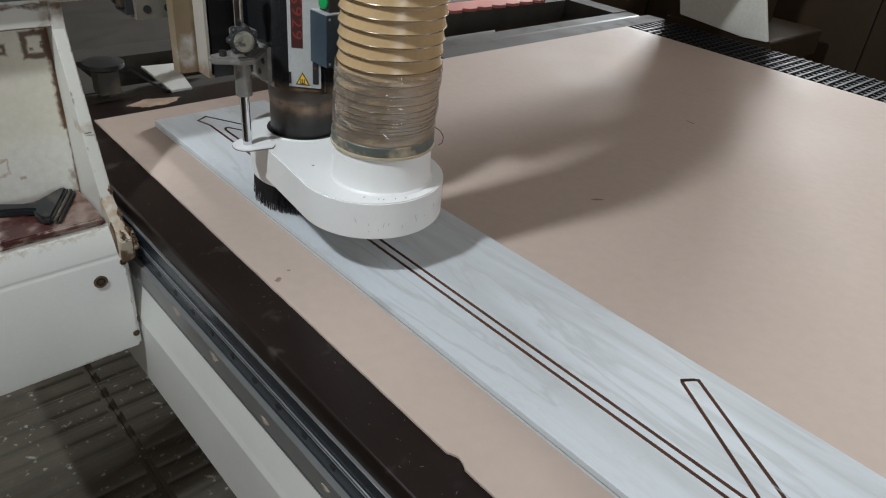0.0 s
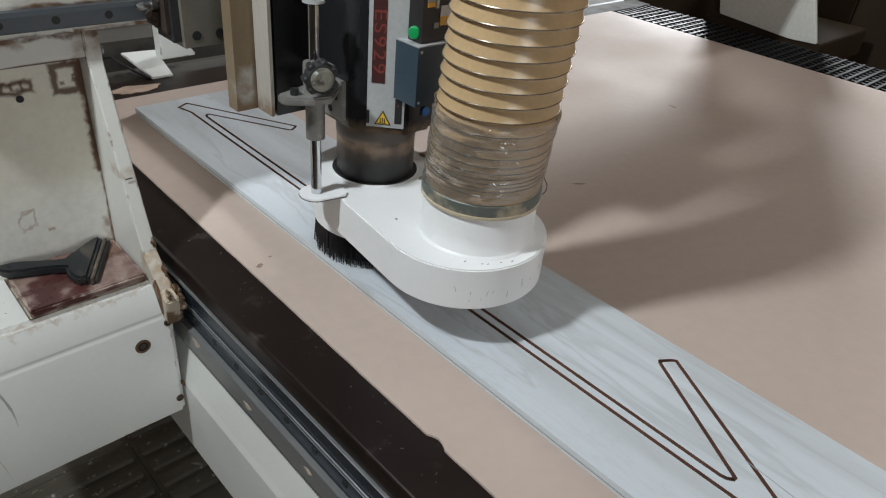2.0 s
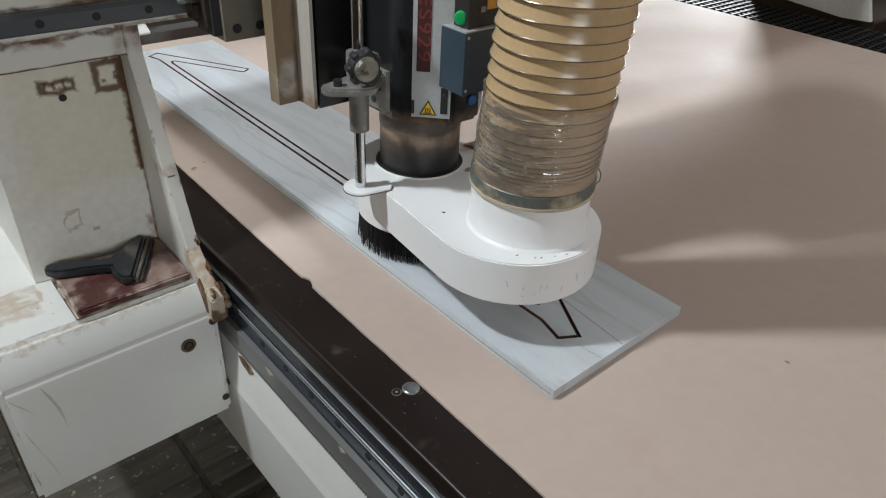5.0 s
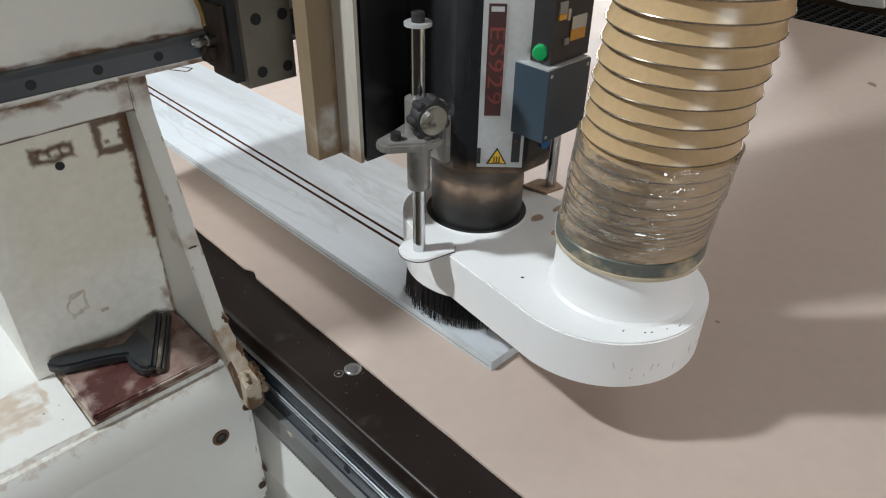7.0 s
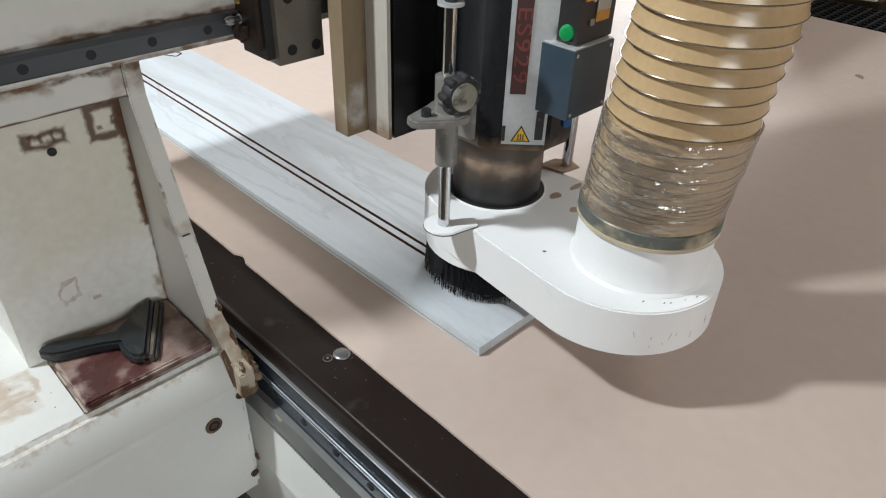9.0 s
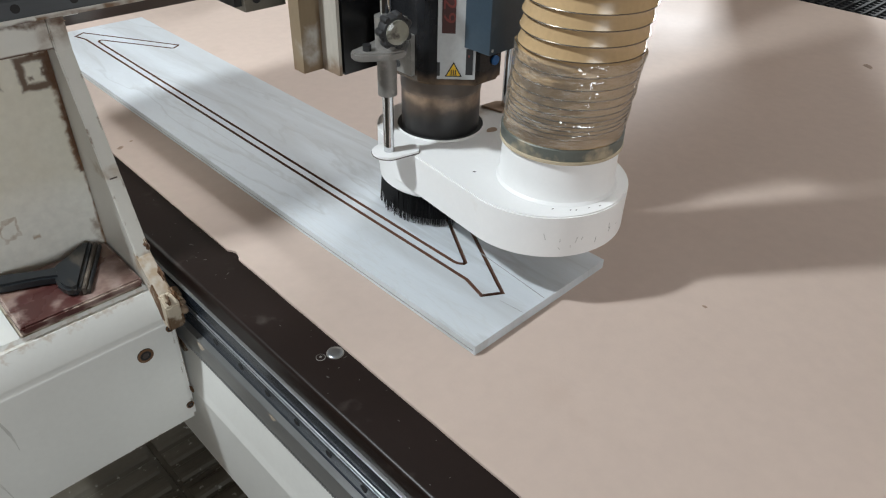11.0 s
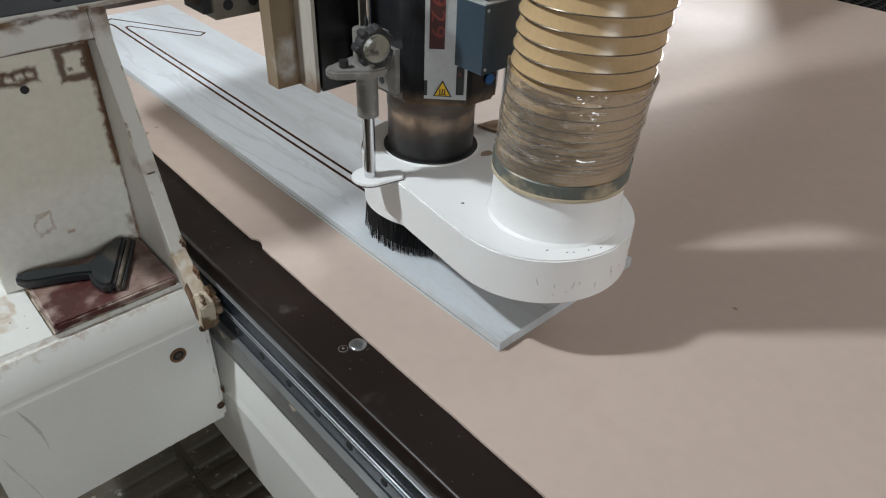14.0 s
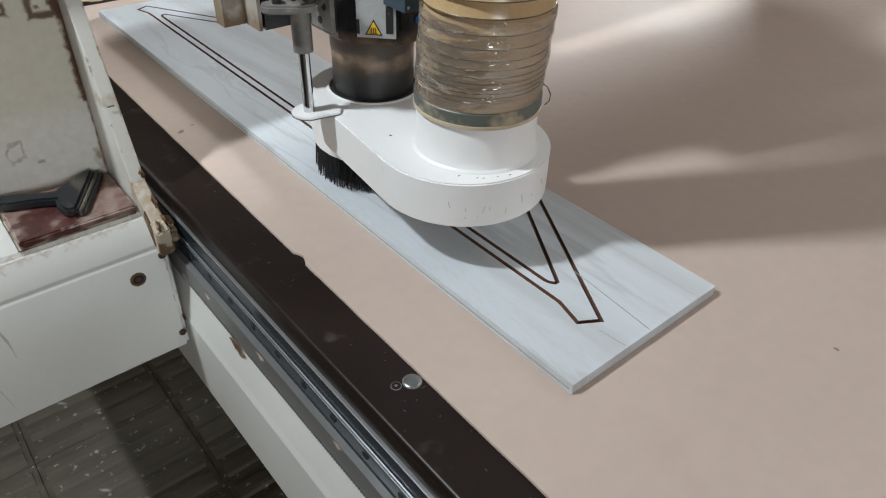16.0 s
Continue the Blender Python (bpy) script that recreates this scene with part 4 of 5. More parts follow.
def head():
    h = thing("router_spindle", (SX, SY, 0.02), "black router spindle with white dust hood on its slide", "router spindle")
    # slide and carriages
    for z in (0.292, 0.51):
        c = part("carriage", box(-0.002, 0.056, 0.733, 0.789, z - 0.0145, z + 0.11, 0.003), CARR, h, "dusty grey-brown rail carriage")
        for dx, dz in ((0.0146, 0.0), (0.046, 0.0), (0.0146, 0.055), (0.046, 0.055)):
            part("bolt", lathe([(0.006, 0), (0.006, 0.001)], (dx, 0.7332, z + dz), (0, -1, 0), 16), BLACKM, c)
        part("end_seal", box(-0.0125, -0.0025, 0.740, 0.787, z - 0.008, z + 0.100, 0.002), BLACKM, c, "black end seal")
        part("seal_plate", box(-0.0175, -0.0128, 0.746, 0.785, z + 0.002, z + 0.070, 0.002), GRIME, c)
        part("nipple", lathe([(0.0050, 0), (0.0050, 0.010), (0.0035, 0.011), (0.0035, 0.018), (0.0046, 0.019), (0.0046, 0.024), (0.0022, 0.029)], (-0.0175, 0.764, z + 0.034), (-1, -0.15, 0.05), 18), STEEL, c, "steel grease nipple", smooth=True)
        lump = bmesh.new()
        bmesh.ops.create_icosphere(lump, subdivisions=3, radius=1.0)
        for vv in lump.verts:
            k = 0.8 + 0.5 * noise.noise(vv.co * 2.4 + Vector((z, 3, 1)) * 9)
            vv.co = Vector((vv.co.x * 0.011 * k - 0.021, vv.co.y * 0.012 * k + 0.773, vv.co.z * 0.016 * k + z + 0.022))
        part("grime", lump, GRIME, c, "caked black-brown grease", smooth=True)
    part("grease_pipe", tube([(-0.030, 0.757, 0.344), (-0.031, 0.755, 0.356), (-0.036, 0.752, 0.370), (-0.046, 0.750, 0.388), (-0.060, 0.750, 0.415), (-0.070, 0.750, 0.46)], 0.0022, 8), BRASS, h, "thin brass grease pipe", smooth=True)
    part("slide_plate", box(0.0185, 0.0545, 0.6465, 0.668, 0.2185, 0.75, 0.002), TAN, h, "brown patinated metal slide profile")
    part("slide_block", box(0.072, 0.30, 0.7005, 0.7328, 0.26, 0.75, 0.002), GREY, h)
    part("mount_edge", box(0.0470, 0.0515, 0.6125, 0.6460, 0.2180, 0.75, 0.001), PALE, h, "pale worn edge strip")
    part("mount_plate", box(0.0548, 0.30, 0.6120, 0.70, 0.2180, 0.75, 0.002), BLACK, h, "black mounting plate")
    # spindle
    oc = [(0.113, 0.615), (0.113, 0.5440), (0.1195, 0.5302), (0.1610, 0.4887), (0.2010, 0.4870), (0.2400, 0.5200), (0.2400, 0.615)]
    sp = part("spindle_body", prism(oc, "z", 0.212, 0.75, 0.004), SPIN, h, "glossy black spindle body")
    part("spindle_nose", lathe([(0.040, 0.04), (0.048, 0.06), (0.0515, 0.072), (0.0525, 0.10), (0.0528, 0.1885)], (SX, SY, 0), n=64), NOSEG, sp, "round black spindle nose with brown dust", smooth=True)
    part("nose_collar", lathe([(0.0529, 0.1886), (0.0536, 0.1895), (0.0540, 0.2115)], (SX, SY, 0), n=64), NOSEG, sp, "dusty dark collar", smooth=True)
    u = Vector((1, -1, 0)).normalized()
    nrm = Vector((-1, -1, 0)).normalized()
    mid = Vector((0.1403, 0.5094, 0))

    def on_face(a0, a1, z0, z1, lift, t=0.0012, bev=0.0):
        b = bmesh.new()
        vs = []
        for l in (lift, lift + t):
            for a, z in ((a0, z0), (a1, z0), (a1, z1), (a0, z1)):
                p = mid + u * a + nrm * l
                vs.append(b.verts.new((p.x, p.y, z)))
        for f in ((3, 2, 1, 0), (4, 5, 6, 7), (0, 1, 5, 4), (1, 2, 6, 5), (2, 3, 7, 6), (3, 0, 4, 7)):
            b.faces.new([vs[i] for i in f])
        return bevelled(b, bev)

    strip = part("silver_strip", on_face(-0.0195, 0.0265, 0.222, 0.75, 0.0004, 0.002, 0.0006), SILVER, sp, "silver face strip")
    part("red_plate", on_face(-0.0145, 0.0015, 0.278, 0.385, 0.0024, 0.0006), REDM, strip, "dark red type plate")
    cu = bpy.data.curves.new("type_text", "FONT")
    cu.body, cu.size, cu.extrude, cu.align_x, cu.align_y, cu.space_character = "ES929", 0.0195, 0.0001, "CENTER", "CENTER", 1.15
    tmp = new("type_text", cu)
    dg = bpy.context.evaluated_depsgraph_get()
    dg.update()
    tb = bmesh.new()
    tb.from_mesh(tmp.evaluated_get(dg).to_mesh())
    bpy.data.objects.remove(tmp)
    # the writing runs down the strip
    turn = Matrix((Vector((0, 0, -1)), u, nrm)).transposed().to_4x4()
    ctr = mid + u * -0.0065 + nrm * 0.0032
    bmesh.ops.transform(tb, matrix=Matrix.Translation((ctr.x, ctr.y, 0.3275)) @ turn @ Matrix.Diagonal((1.42, 1.05, 1.0, 1.0)), verts=tb.verts)
    part("type_writing", tb, REDL, strip, "red type lettering")
    part("print_bar", on_face(-0.0125, -0.0005, 0.378, 0.3825, 0.0031, 0.0003), SILVER, strip)
    part("side_label", on_face(0.0150, 0.0235, 0.228, 0.260, 0.0025, 0.0005), BLACKM, strip, "small dark label")
    part("label_dot", on_face(0.0175, 0.0195, 0.250, 0.2525, 0.0031, 0.0004), REDL, strip)
    part("face_slot", on_face(-0.0195, -0.0160, 0.226, 0.243, 0.0024, 0.0004), BLACKM, strip)
    part("blue_dot", lathe([(0.006, 0), (0.006, 0.002)], (0.1895, 0.4868, 0.240), (-0.1, -1, 0), 20), BLUE, h, "round blue sticker")
    def triangle(half, z0, z1, l0, l1):
        tri = bmesh.new()
        for l in (l0, l1):
            for a, z in ((-half, z0), (half, z0), (0.0, z1)):
                p = mid + u * (a + 0.0005) + nrm * l
                tri.verts.new((p.x, p.y, z))
        tri.verts.ensure_lookup_table()
        v = tri.verts
        tri.faces.new((v[2], v[1], v[0]))
        tri.faces.new((v[3], v[4], v[5]))
        for i, j in ((0, 1), (1, 2), (2, 0)):
            tri.faces.new((v[i], v[j], v[j + 3], v[i + 3]))
        return tri

    sign = part("warning_sign", triangle(0.0104, 0.2255, 0.2440, 0.0026, 0.0031), BLACKM, strip, "triangular hot-surface sign with a black rim")
    part("sign_field", triangle(0.0082, 0.2268, 0.2413, 0.0032, 0.0035), YELLOW, strip, "yellow sign field")
    for k in range(3):
        part("sign_mark", on_face(-0.0028 + 0.0026 * k, -0.0016 + 0.0026 * k, 0.2285, 0.2345, 0.0036, 0.0003), BLACKM, strip)
    part("sign_mark", on_face(-0.0040, 0.0050, 0.2275, 0.2282, 0.0036, 0.0003), BLACKM, strip)
    # connector boxes
    low = part("connector_box", box(0.1475, 0.212, 0.459, 0.5055, 0.262, 0.332, 0.003), NAVY, h, "blue-grey connector box")
    up = part("terminal_box", box(0.157, 0.215, 0.466, 0.5055, 0.3342, 0.60, 0.003), DKBOX, h, "dark terminal box with stickers")
    # Added above the view to close the gap between hose and spindle shadows.
    part("shadow_block", box(0.152, 0.222, 0.424, 0.4655, 0.470, 0.75, 0.003), DKBOX, h, "unseen dark block that closes a gap in the shadow")
    part("green_button", lathe([(0.0075, 0), (0.0075, 0.004), (0.006, 0.006), (0, 0.007)], (0.1575, 0.478, 0.3445), (-1, -0.6, 0), 24), GREEN, up, "round green button", smooth=True)
    part("box_rim", box(0.1485, 0.211, 0.4600, 0.5045, 0.3321, 0.3335, 0.0005), SILVER, low)
    for x, z in ((0.1525, 0.327), (0.1525, 0.267), (0.207, 0.327), (0.207, 0.267)):
        part("box_screw", lathe([(0.0018, 0), (0.0018, 0.0008)], (x, 0.4592, z), (0, -1, 0), 10), SILVER, low)
    for x0, x1, z0, z1, m in ((0.163, 0.174, 0.374, 0.379, ORANGE), (0.163, 0.174, 0.3795, 0.390, GREYBAR), (0.183, 0.205, 0.3622, 0.374, SILVER), (0.1755, 0.1795, 0.372, 0.382, SILVER), (0.174, 0.181, 0.350, 0.356, GREYBAR), (0.165, 0.205, 0.418, 0.434, SILVER), (0.170, 0.186, 0.422, 0.430, BLACKM)):
        part("sticker", box(x0, x1, 0.4646 if m is not BLACKM else 0.4642, 0.4660, z0, z1, 0), m, up)
    part("sticker", box(0.183, 0.205, 0.4648, 0.4660, 0.352, 0.362, 0), ORANGE, up, "orange and white sticker")
    # rods and clamp
    r1 = part("guide_rod", rod((0.0651, 0.5437, 0.137), (0.0651, 0.5437, 0.372), 0.0066, 28), CHROME, h, "chromed guide rod", smooth=True)
    part("washer", lathe([(0.0125, 0), (0.0125, 0.003)], (0.0651, 0.5437, 0.372), n=28), SILVER, r1)
    part("cap_screw", lathe([(0.006, 0), (0.006, 0.008), (0.0055, 0.0085)], (0.0651, 0.5437, 0.375), n=20), BLACKM, r1)
    cl = part("clamp", lathe([(0.0115, 0.212), (0.0115, 0.262), (0.013, 0.262), (0.013, 0.305)], (0.0651, 0.5437, 0), n=28), GREYC, h, "dusty grey clamp sleeve", smooth=True)
    part("clamp_knob", lathe([(0.010, -0.006), (0.017, -0.002), (0.0185, 0.006), (0.016, 0.012), (0.010, 0.0135)], (0.0570, 0.5240, 0.2960), (-0.25, -1, 0), 18), BLACKM, cl, "black clamping knob", smooth=True)
    kd = Vector((-0.25, -1, 0)).normalized()
    ku = kd.cross(Vector((0, 0, 1)))
    for i in range(7):
        a = 2 * math.pi * i / 7
        kc = Vector((0.0570, 0.5240, 0.2960)) + 0.0165 * (math.cos(a) * ku + math.sin(a) * Vector((0, 0, 1)))
        part("knob_lobe", lathe([(0.003, -0.003), (0.0045, 0.0), (0.0045, 0.010), (0.003, 0.0118)], kc, kd, 12), BLACKM, cl, smooth=True)
    part("knob_face", lathe([(0.0138, 0), (0.0135, 0.0016), (0.010, 0.0030), (0, 0.0036)], Vector((0.0570, 0.5240, 0.2960)) + 0.0132 * Vector((-0.25, -1, 0)).normalized(), (-0.25, -1, 0), 20), CAP, cl, "dusty knob cap")
    part("clamp_ear", box(0.050, 0.078, 0.522, 0.545, 0.282, 0.306, 0.004), GREYC, cl)
    part("bracket", prism([(0.022, 0.552), (0.025, 0.543), (0.052, 0.524), (0.074, 0.521), (0.086, 0.532), (0.1125, 0.556), (0.1125, 0.585), (0.050, 0.566), (0.026, 0.561)], "z", 0.2600, 0.2695, 0.002), GREYC, h, "steel clamp bracket")
    part("bracket_screw", lathe([(0.005, 0), (0.005, 0.008)], (0.040, 0.548, 0.2685), n=16), BLACKM, cl)
    part("angle_bracket", box(0.1065, 0.1128, 0.548, 0.592, 0.222, 0.272, 0.001), GREYC, h, "perforated steel angle")
    for z in (0.232, 0.250):
        part("bracket_hole", lathe([(0.0045, 0), (0.0045, 0.0008)], (0.1066, 0.572 - (z - 0.232) * 0.6, z), (-1, 0, 0), 16), BLACKM, h)
    r2 = part("rear_rod", rod((0.282, 0.5404, 0.131), (0.282, 0.5404, 0.30), 0.0066, 24), CHROME, h, "chromed guide rod", smooth=True)
    # dust hood
    hood = part("dust_hood", prism(hood_outline(0.086, 0.103), "z", 0.0785, 0.133, 0.0016, seg=2), WHITE, h, "white painted dust hood", smooth=True)
    part("hood_hole", lathe([(0.0585, 0), (0.0585, 0.0012)], (SX, SY, 0.1325), n=48), BLACKM, hood)
    part("hole_rim", lathe([(0.0587, 0.1338), (0.0612, 0.1331), (0.0612, 0.1340), (0.0587, 0.1345), (0.0587, 0.1338)], (SX, SY, 0), n=48, caps=False), WHITE, hood)
    lug_pts = [(0.0655 + 0.0215 * math.cos(radians(a)), 0.5445 + 0.0215 * math.sin(radians(a))) for a in range(75, 276, 15)] + [(0.092, 0.5175), (0.099, 0.524), (0.104, 0.548), (0.092, 0.566)]
    lug = part("lug", prism(lug_pts, "z", 0.1335, 0.1368, 0.0008), WHITE, hood, "white lug plate with a chipped rim")
    part("lug_rim", tube([(x, y, 0.1337) for x, y in lug_pts], 0.0007, 6, closed=True), NOSE_MID, lug)
    part("brush_holder", lathe([(0.080, 0.058), (0.084, 0.062), (0.084, 0.0783)], (SX, SY, 0), n=56), WHITE, hood, smooth=True)
    bm = bmesh.new()
    rnd = random.Random(3)
    n = 620
    for i in range(n):
        a = 2 * math.pi * i / n
        r = 0.0755 + 0.006 * rnd.random()
        lean = 0.006 * (rnd.random() - 0.35)
        da = 0.05 * (rnd.random() - 0.5)
        zb = 0.0135 + 0.005 * rnd.random()
        p = Vector((SX + r * math.cos(a), SY + r * math.sin(a), 0.060))
        q = Vector((SX + (r + lean) * math.cos(a + da), SY + (r + lean) * math.sin(a + da), zb))
        w = 0.00075
        t = Vector((-math.sin(a), math.cos(a), 0)) * w
        o = Vector((math.cos(a), math.sin(a), 0)) * w
        vs = [bm.verts.new(x) for x in (p - t - o, p + t - o, p + o, q - t * .4 - o * .4, q + t * .4 - o * .4, q + o * .4)]
        bm.faces.new((vs[0], vs[1], vs[4], vs[3]))
        bm.faces.new((vs[1], vs[2], vs[5], vs[4]))
        bm.faces.new((vs[2], vs[0], vs[3], vs[5]))
    part("brush_bristles", bm, BRISTLE, hood, "black bristle skirt", kind="stuff")
    part("bristle_core", lathe([(0.074, 0.022), (0.0755, 0.06)], (SX, SY, 0), n=40), BRISTLE, hood)
    part("rear_lug", prism([(0.262, 0.53), (0.290, 0.525), (0.298, 0.545), (0.285, 0.562), (0.255, 0.565)], "z", 0.1335, 0.1360, 0.001), DUST, hood, "dust-covered rear lug")
    rs = random.Random(21)
    for x, y, a, b2 in ((0.2125, 0.5035, 0.009, 0.006), (0.2026, 0.4682, 0.0065, 0.005), (0.25, 0.50, 0.012, 0.004)):
        part("dust_smear", prism([(x + a * math.cos(q) * (0.85 + 0.3 * rs.random()), y + b2 * math.sin(q) * (0.85 + 0.3 * rs.random())) for q in [2 * math.pi * i / 18 for i in range(18)]], "z", 0.1331, 0.1333, 0), DUST, hood, "brown dust smear")
    part("paint_chip", prism([(0.1085, 0.4395), (0.1095, 0.4365), (0.1120, 0.4370), (0.1108, 0.4396)], "z", 0.1331, 0.1334, 0), BLACKM, hood)
    for i in range(5):
        a = radians(215 + 9 * i + 6 * rs.random())
        r = 0.0785 + 0.0015 * rs.random()
        x, y = HX + r * math.cos(a), HY + r * math.sin(a)
        part("paint_chip", box(x, x + 0.0012 + 0.002 * rs.random(), y, y + 0.0009, 0.1331, 0.1334, 0), NOSE_MID, hood)
    for i in range(11):
        a = radians(222 + 80 * rs.random())
        zc, ln = 0.088 + 0.022 * rs.random(), 0.002 + 0.006 * rs.random()
        e0 = Vector((0.172 + 0.1029 * math.cos(a), 0.383 + 0.1029 * math.sin(a), zc))
        a2 = a + 0.05 * (rs.random() - 0.5)
        e1 = Vector((0.172 + 0.1029 * math.cos(a2), 0.383 + 0.1029 * math.sin(a2), zc + ln))
        part("scratch", rod(e0, e1, 0.0004, 5), SCRATCH, hood)
    part("outlet_neck", lathe([(0.0722, 0.1332), (0.0712, 0.1350), (0.0694, 0.1366), (0.0688, 0.142), (0.0674, 0.186), (0.060, 0.187)], (HX, HY, 0), n=64), WHITE, hood, "white outlet pipe", smooth=True)
    # hose
    ax, ay = -0.04, -0.12

    def hose_at(z):
        # Unseen bend above 0.44, shaped to help close that shadow gap.
        bend = 1.0 * max(0.0, z - 0.44) ** 2
        return Vector((HX + ax * (z - 0.2), HY + ay * (z - 0.2) + bend, z))

    cuff = part("hose_cuff", lathe([(0.0675, 0.184), (0.0690, 0.186), (0.0690, 0.2), (0.0675, 0.205), (0.067, 0.212)], (HX, HY, 0), n=64), HOSE, h, "amber hose end under clear wrap", smooth=True)
    part("clamp_band", lathe([(0.0695, 0.188), (0.0705, 0.189), (0.0705, 0.201), (0.0695, 0.202)], (HX, HY, 0), n=64), BANDM, cuff, "dull steel hose clamp", smooth=True)
    part("cuff_ring", lathe([(0.0690, 0.1835), (0.0712, 0.1845), (0.0712, 0.1878), (0.0690, 0.1886)], (HX, HY, 0), n=64, caps=False), CUFFM, cuff, "cream cuff ring", smooth=True)
    zs = [0.214]
    while zs[-1] < 0.95:
        z = zs[-1]
        zs.append(z + min(0.0162, 0.0050 + 0.0112 * max(0, min(1, (z - 0.226) / 0.055))))
    prof = []
    for a, b in zip(zs, zs[1:]):
        for k in range(8):
            f = k / 8
            prof.append((0.0672 - 0.0036 * min(1.0, f / 0.8) ** 0.8 * (b - a) / 0.0162 if f < 0.86 else 0.0672 - 0.0036 * (b - a) / 0.0162 * (1 - f) / 0.14, a + (b - a) * f))
    bm = bmesh.new()
    rings = []
    for r, z in prof:
        c = hose_at(z)
        rings.append([bm.verts.new((c.x + r * math.cos(2 * math.pi * i / 56), c.y + r * math.sin(2 * math.pi * i / 56), z)) for i in range(56)])
    for p, q in zip(rings, rings[1:]):
        for i in range(56):
            bm.faces.new((p[i], p[(i + 1) % 56], q[(i + 1) % 56], q[i]))
    hose = part("extraction_hose", bm, HOSE, h, "ribbed translucent amber extraction hose", smooth=True)
    for z in zs[1:]:
        c = hose_at(z)
        part("hose_wire", tube([(c.x + 0.0672 * math.cos(2 * math.pi * i / 48), c.y + 0.0672 * math.sin(2 * math.pi * i / 48), z) for i in range(48)], 0.0007, 6, closed=True), WIRE, hose, smooth=True)
    bm = bmesh.new()
    rnd = random.Random(9)
    rings = []
    for k in range(38):
        z = 0.203 + 0.0026 * k
        c = hose_at(z)
        ring = []
        for i in range(110):
            a = 2 * math.pi * i / 110
            p = Vector((math.cos(a) * 3.2, math.sin(a) * 3.2, z * 60))
            r = 0.0690 + 0.0020 * noise.noise(p * 1.1) + 0.0010 * abs(noise.noise(p * 2.6)) + 0.00005 * rnd.random()
            ring.append(bm.verts.new((c.x + r * math.cos(a), c.y + r * math.sin(a), z + 0.004 * noise.noise(Vector((a * 1.5, k * 0.1, 7))))))
        rings.append(ring)
    for p, q in zip(rings, rings[1:]):
        for i in range(110):
            bm.faces.new((p[i], p[(i + 1) % 110], q[(i + 1) % 110], q[i]))
    part("clear_wrap", bm, FILM, hose, "crinkled clear plastic wrap", smooth=True)
    part("loose_wire", tube([(0.2400, 0.345, 0.200), (0.2480, 0.340, 0.198), (0.2560, 0.336, 0.192), (0.2600, 0.333, 0.183), (0.2570, 0.331, 0.176), (0.2490, 0.330, 0.174)], 0.0006, 6), BLACKM, cuff, "thin loose wire end", smooth=True)
    return h


HEAD = head()


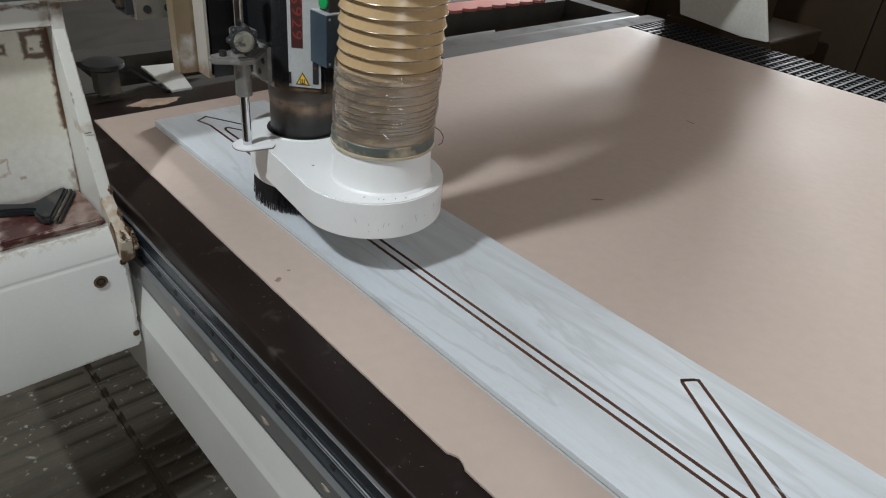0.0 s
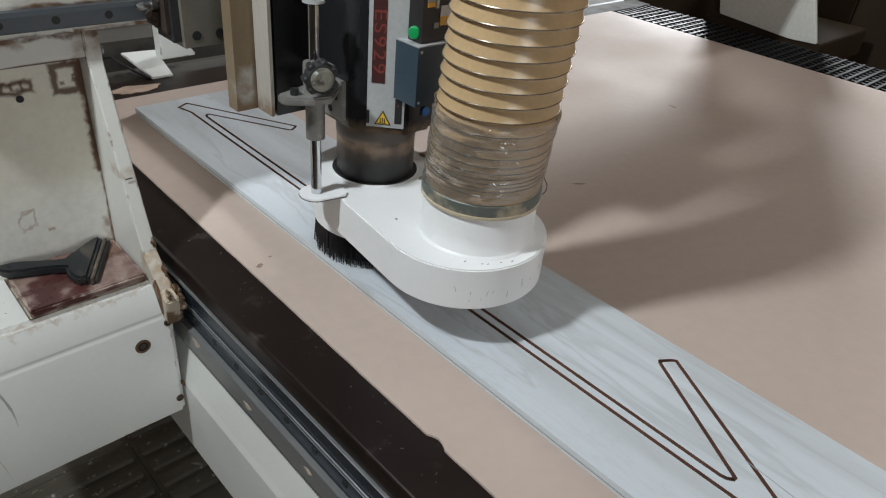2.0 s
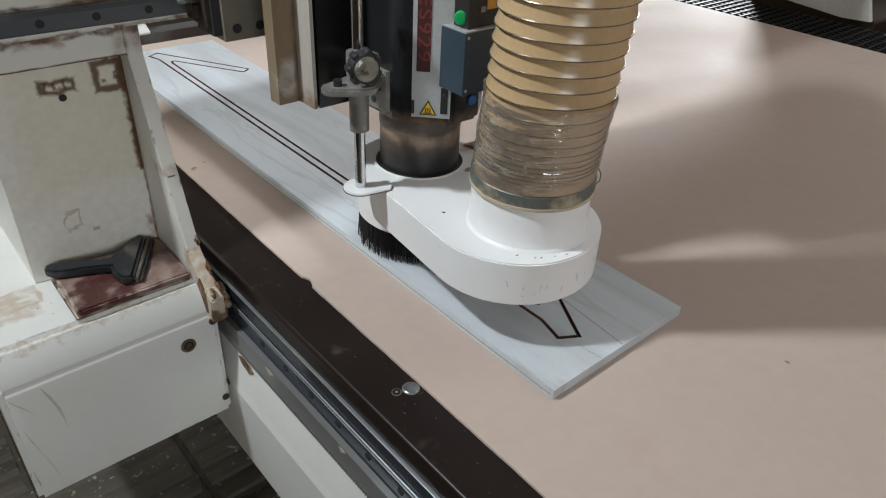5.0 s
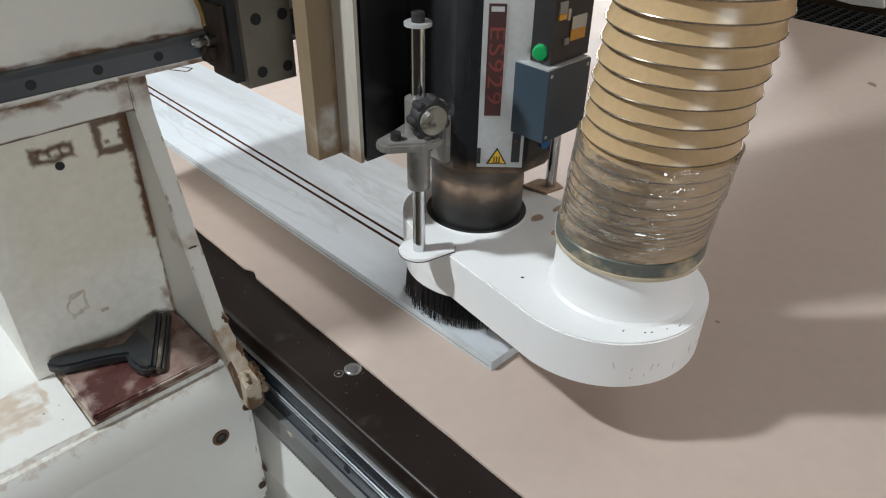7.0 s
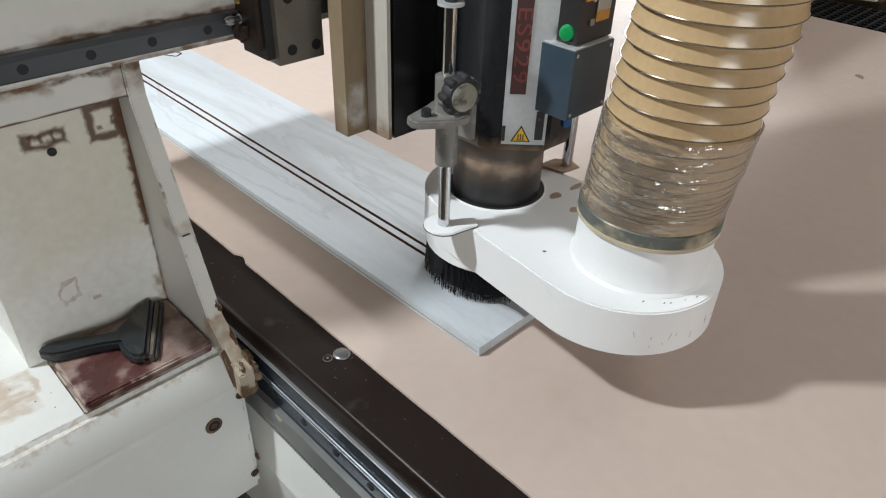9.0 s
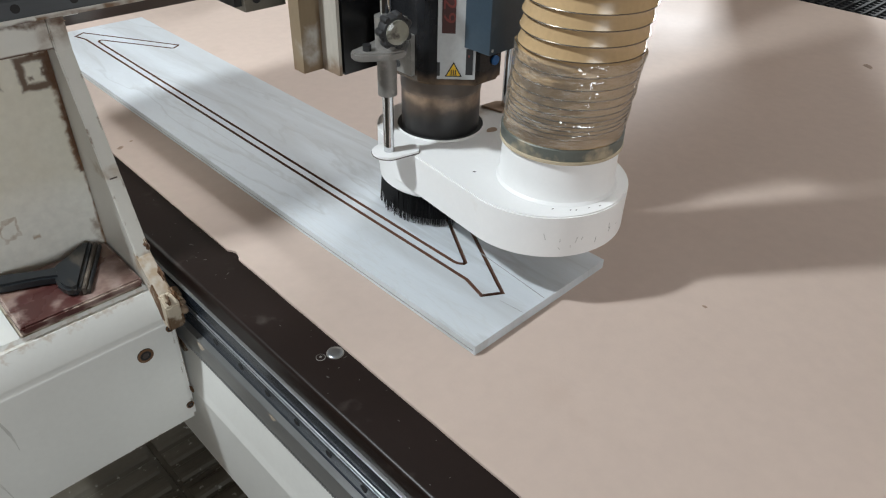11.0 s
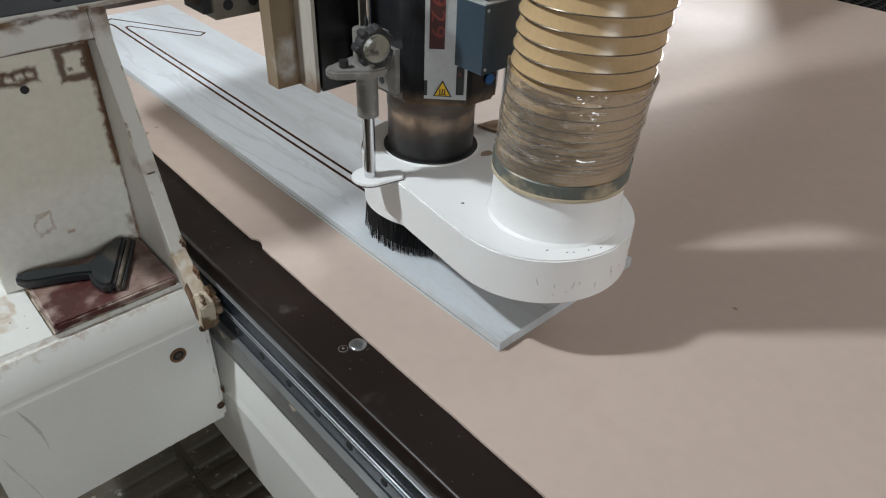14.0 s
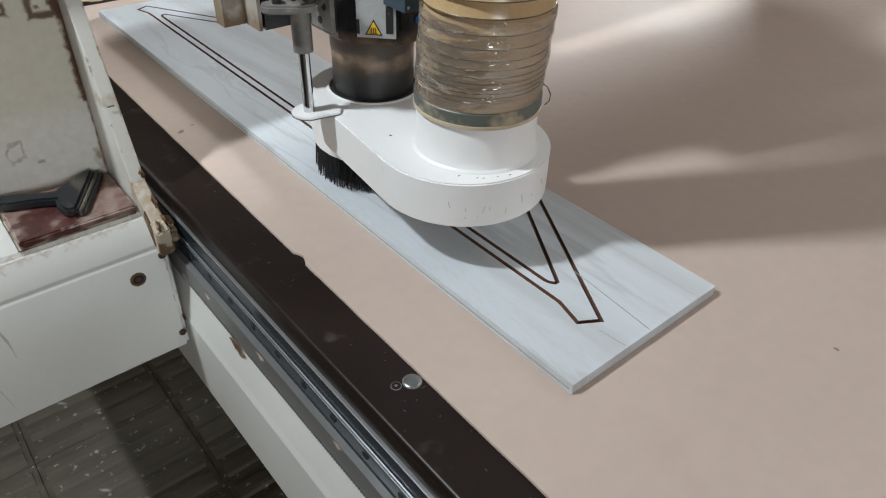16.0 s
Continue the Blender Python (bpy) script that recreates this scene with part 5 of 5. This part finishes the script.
# ---- things beyond the table's far end ----
def far_end():
    p = thing("white_plate", (0.24, 1.27, -0.003), "white flat plate lying at the table's far end", "plate")
    part("plate", prism([(0.2055, 1.168), (0.2535, 1.168), (0.292, 1.35), (0.212, 1.36)], "z", -0.0034, 0.002, 0.001), CREAM, p)
    w = thing("white_bracket", (0.3, 1.3, 0.0), "white triangular steel bracket with a red tip", "bracket")
    part("web", prism([(0.272, 0.002), (0.357, 0.002), (0.357, 0.008), (0.298, 0.072), (0.272, 0.080)], "y", 1.268, 1.30, 0.002), CREAM, w)
    part("red_tip", prism([(0.31, 0.0725), (0.352, 0.066), (0.36, 0.078), (0.315, 0.092)], "y", 1.275, 1.295, 0.002), PINK, w, "red plastic tip")
    v = thing("air_valve", (0.10, 1.25, 0.0), "dusty dark clamp valve on the table end", "valve")
    part("valve_body", box(0.070, 0.115, 1.22, 1.262, -0.0055, 0.045, 0.003), GREY, v)
    part("valve_cap", lathe([(0.03, 0.046), (0.042, 0.052), (0.042, 0.062), (0.01, 0.066)], (0.093, 1.242, 0), n=24), BLACKM, v, smooth=True)
    part("air_pipe", tube([(0.115, 1.25, 0.03), (0.15, 1.24, 0.035), (0.18, 1.21, 0.01), (0.2, 1.17, 0.001)], 0.003, 8), BLACKM, v, smooth=True)
    k = thing("low_cabinet", (2.9, 0.4, -TOP), "long dark brown boarded cabinet standing beyond the table", "cabinet")
    part("cabinet_body", box(2.76, 3.30, -2.4, 2.6, -TOP + 0.06, 0.215, 0.004), CABM, k)
    part("cabinet_top", box(2.745, 3.315, -2.42, 2.62, 0.2155, 0.240, 0.003), CABM, k)
    part("plinth", box(2.80, 3.28, -2.38, 2.58, -TOP, -TOP + 0.0595, 0.003), BLACKM, k)
    for y0 in (-2.38, -1.39, -0.40, 0.59, 1.60):
        part("cabinet_door", box(2.745, 2.7595, y0 + 0.004, y0 + 0.985, -TOP + 0.08, 0.205, 0.003), CABM, k)
    dr = random.Random(17)
    dust = [(0.150 + 0.052 * math.cos(q) * (0.7 + 0.5 * dr.random()), 1.128 + 0.022 * math.sin(q) * (0.7 + 0.5 * dr.random())) for q in [2 * math.pi * i / 26 for i in range(26)]]
    dd = thing("dust_patch", (0.15, 1.128, -0.003), "thin tan wood dust lying on the dark table end", "dust")
    part("dust", prism(dust, "z", -0.0030, -0.0022, 0), DUST, dd)
    c = thing("saw_edge_guard", (1.55, 1.62, 0.0), "salmon painted guard with a notched edge", "guard")
    pts = [(1.20, 1.52)]
    for i in range(9):
        x = 1.20 + 0.075 * i
        pts += [(x + 0.02, 1.50), (x + 0.055, 1.50), (x + 0.075, 1.52)]
    part("guard_plate", prism(pts + [(1.875, 1.60), (1.20, 1.60)], "z", -0.0125, -0.002, 0.001), PINK, c)
    d = thing("pointed_probe", (1.0, 1.22, 0.02), "black pointed probe standing at the table end", "probe")
    part("probe_tip", lathe([(0.0, 0.0), (0.004, 0.004), (0.012, 0.020), (0.012, 0.030), (0.018, 0.034), (0.018, 0.060), (0.008, 0.064), (0.008, 0.14)], (0.985, 1.2, 0.012), n=20), BLACKM, d, smooth=True)
    part("probe_holder", box(0.96, 1.01, 1.19, 1.4, 0.152, 0.172, 0.002), GREY, d)
    part("holder_post", box(0.965, 1.005, 1.36, 1.40, -0.3, 0.1515, 0.002), GREY, d)


far_end()
floor_tiles(FLOOR)

# ---- the moving parts of the machine ----
TOOL = [
    (0.0, -0.0, 0.001),
    (0.5, -0.0567, 0.001),
    (1.0, -0.1151, 0.001),
    (1.5, -0.1717, 0.001),
    (2.0, -0.231, 0.001),
    (2.5, -0.2891, 0.001),
    (3.0, -0.3472, 0.001),
    (3.5, -0.4058, 0.001),
    (4.0, -0.4651, 0.001),
    (6.3, -0.7317, 0.001),
    (6.5, -0.7542, 0.001),
    (7.0, -0.8121, 0.001),
    (7.5, -0.8559, -0.0032),
    (8.0, -0.8774, -0.0036),
    (8.5, -0.871, 0.0156),
    (9.0, -0.8214, 0.0446),
    (9.5, -0.771, 0.0755),
    (10.45, -0.6715, 0.1315),
    (10.62, -0.6655, 0.129),
    (10.8, -0.6565, 0.119),
    (10.98, -0.6615, 0.1118),
    (12.0, -0.7431, 0.0636),
    (12.5, -0.7934, 0.034),
    (13.0, -0.802, 0.0145),
    (13.5, -0.7539, 0.0145),
    (14.0, -0.6951, 0.0145),
    (14.5, -0.6369, 0.0145),
    (15.0, -0.5785, 0.0145),
    (15.5, -0.5206, 0.0145),
    (16.0, -0.4617, 0.0145),
]


def motions():
    for ob in (GANTRY, TILE, SCRAPER):
        o = ob.location.copy()
        walk(ob, [(t, pose(o.x, o.y + g, o.z)) for t, g, s in TOOL])
    o = HEAD.location.copy()
    walk(HEAD, [(t, pose(o.x + s, o.y + g, o.z)) for t, g, s in TOOL])


motions()
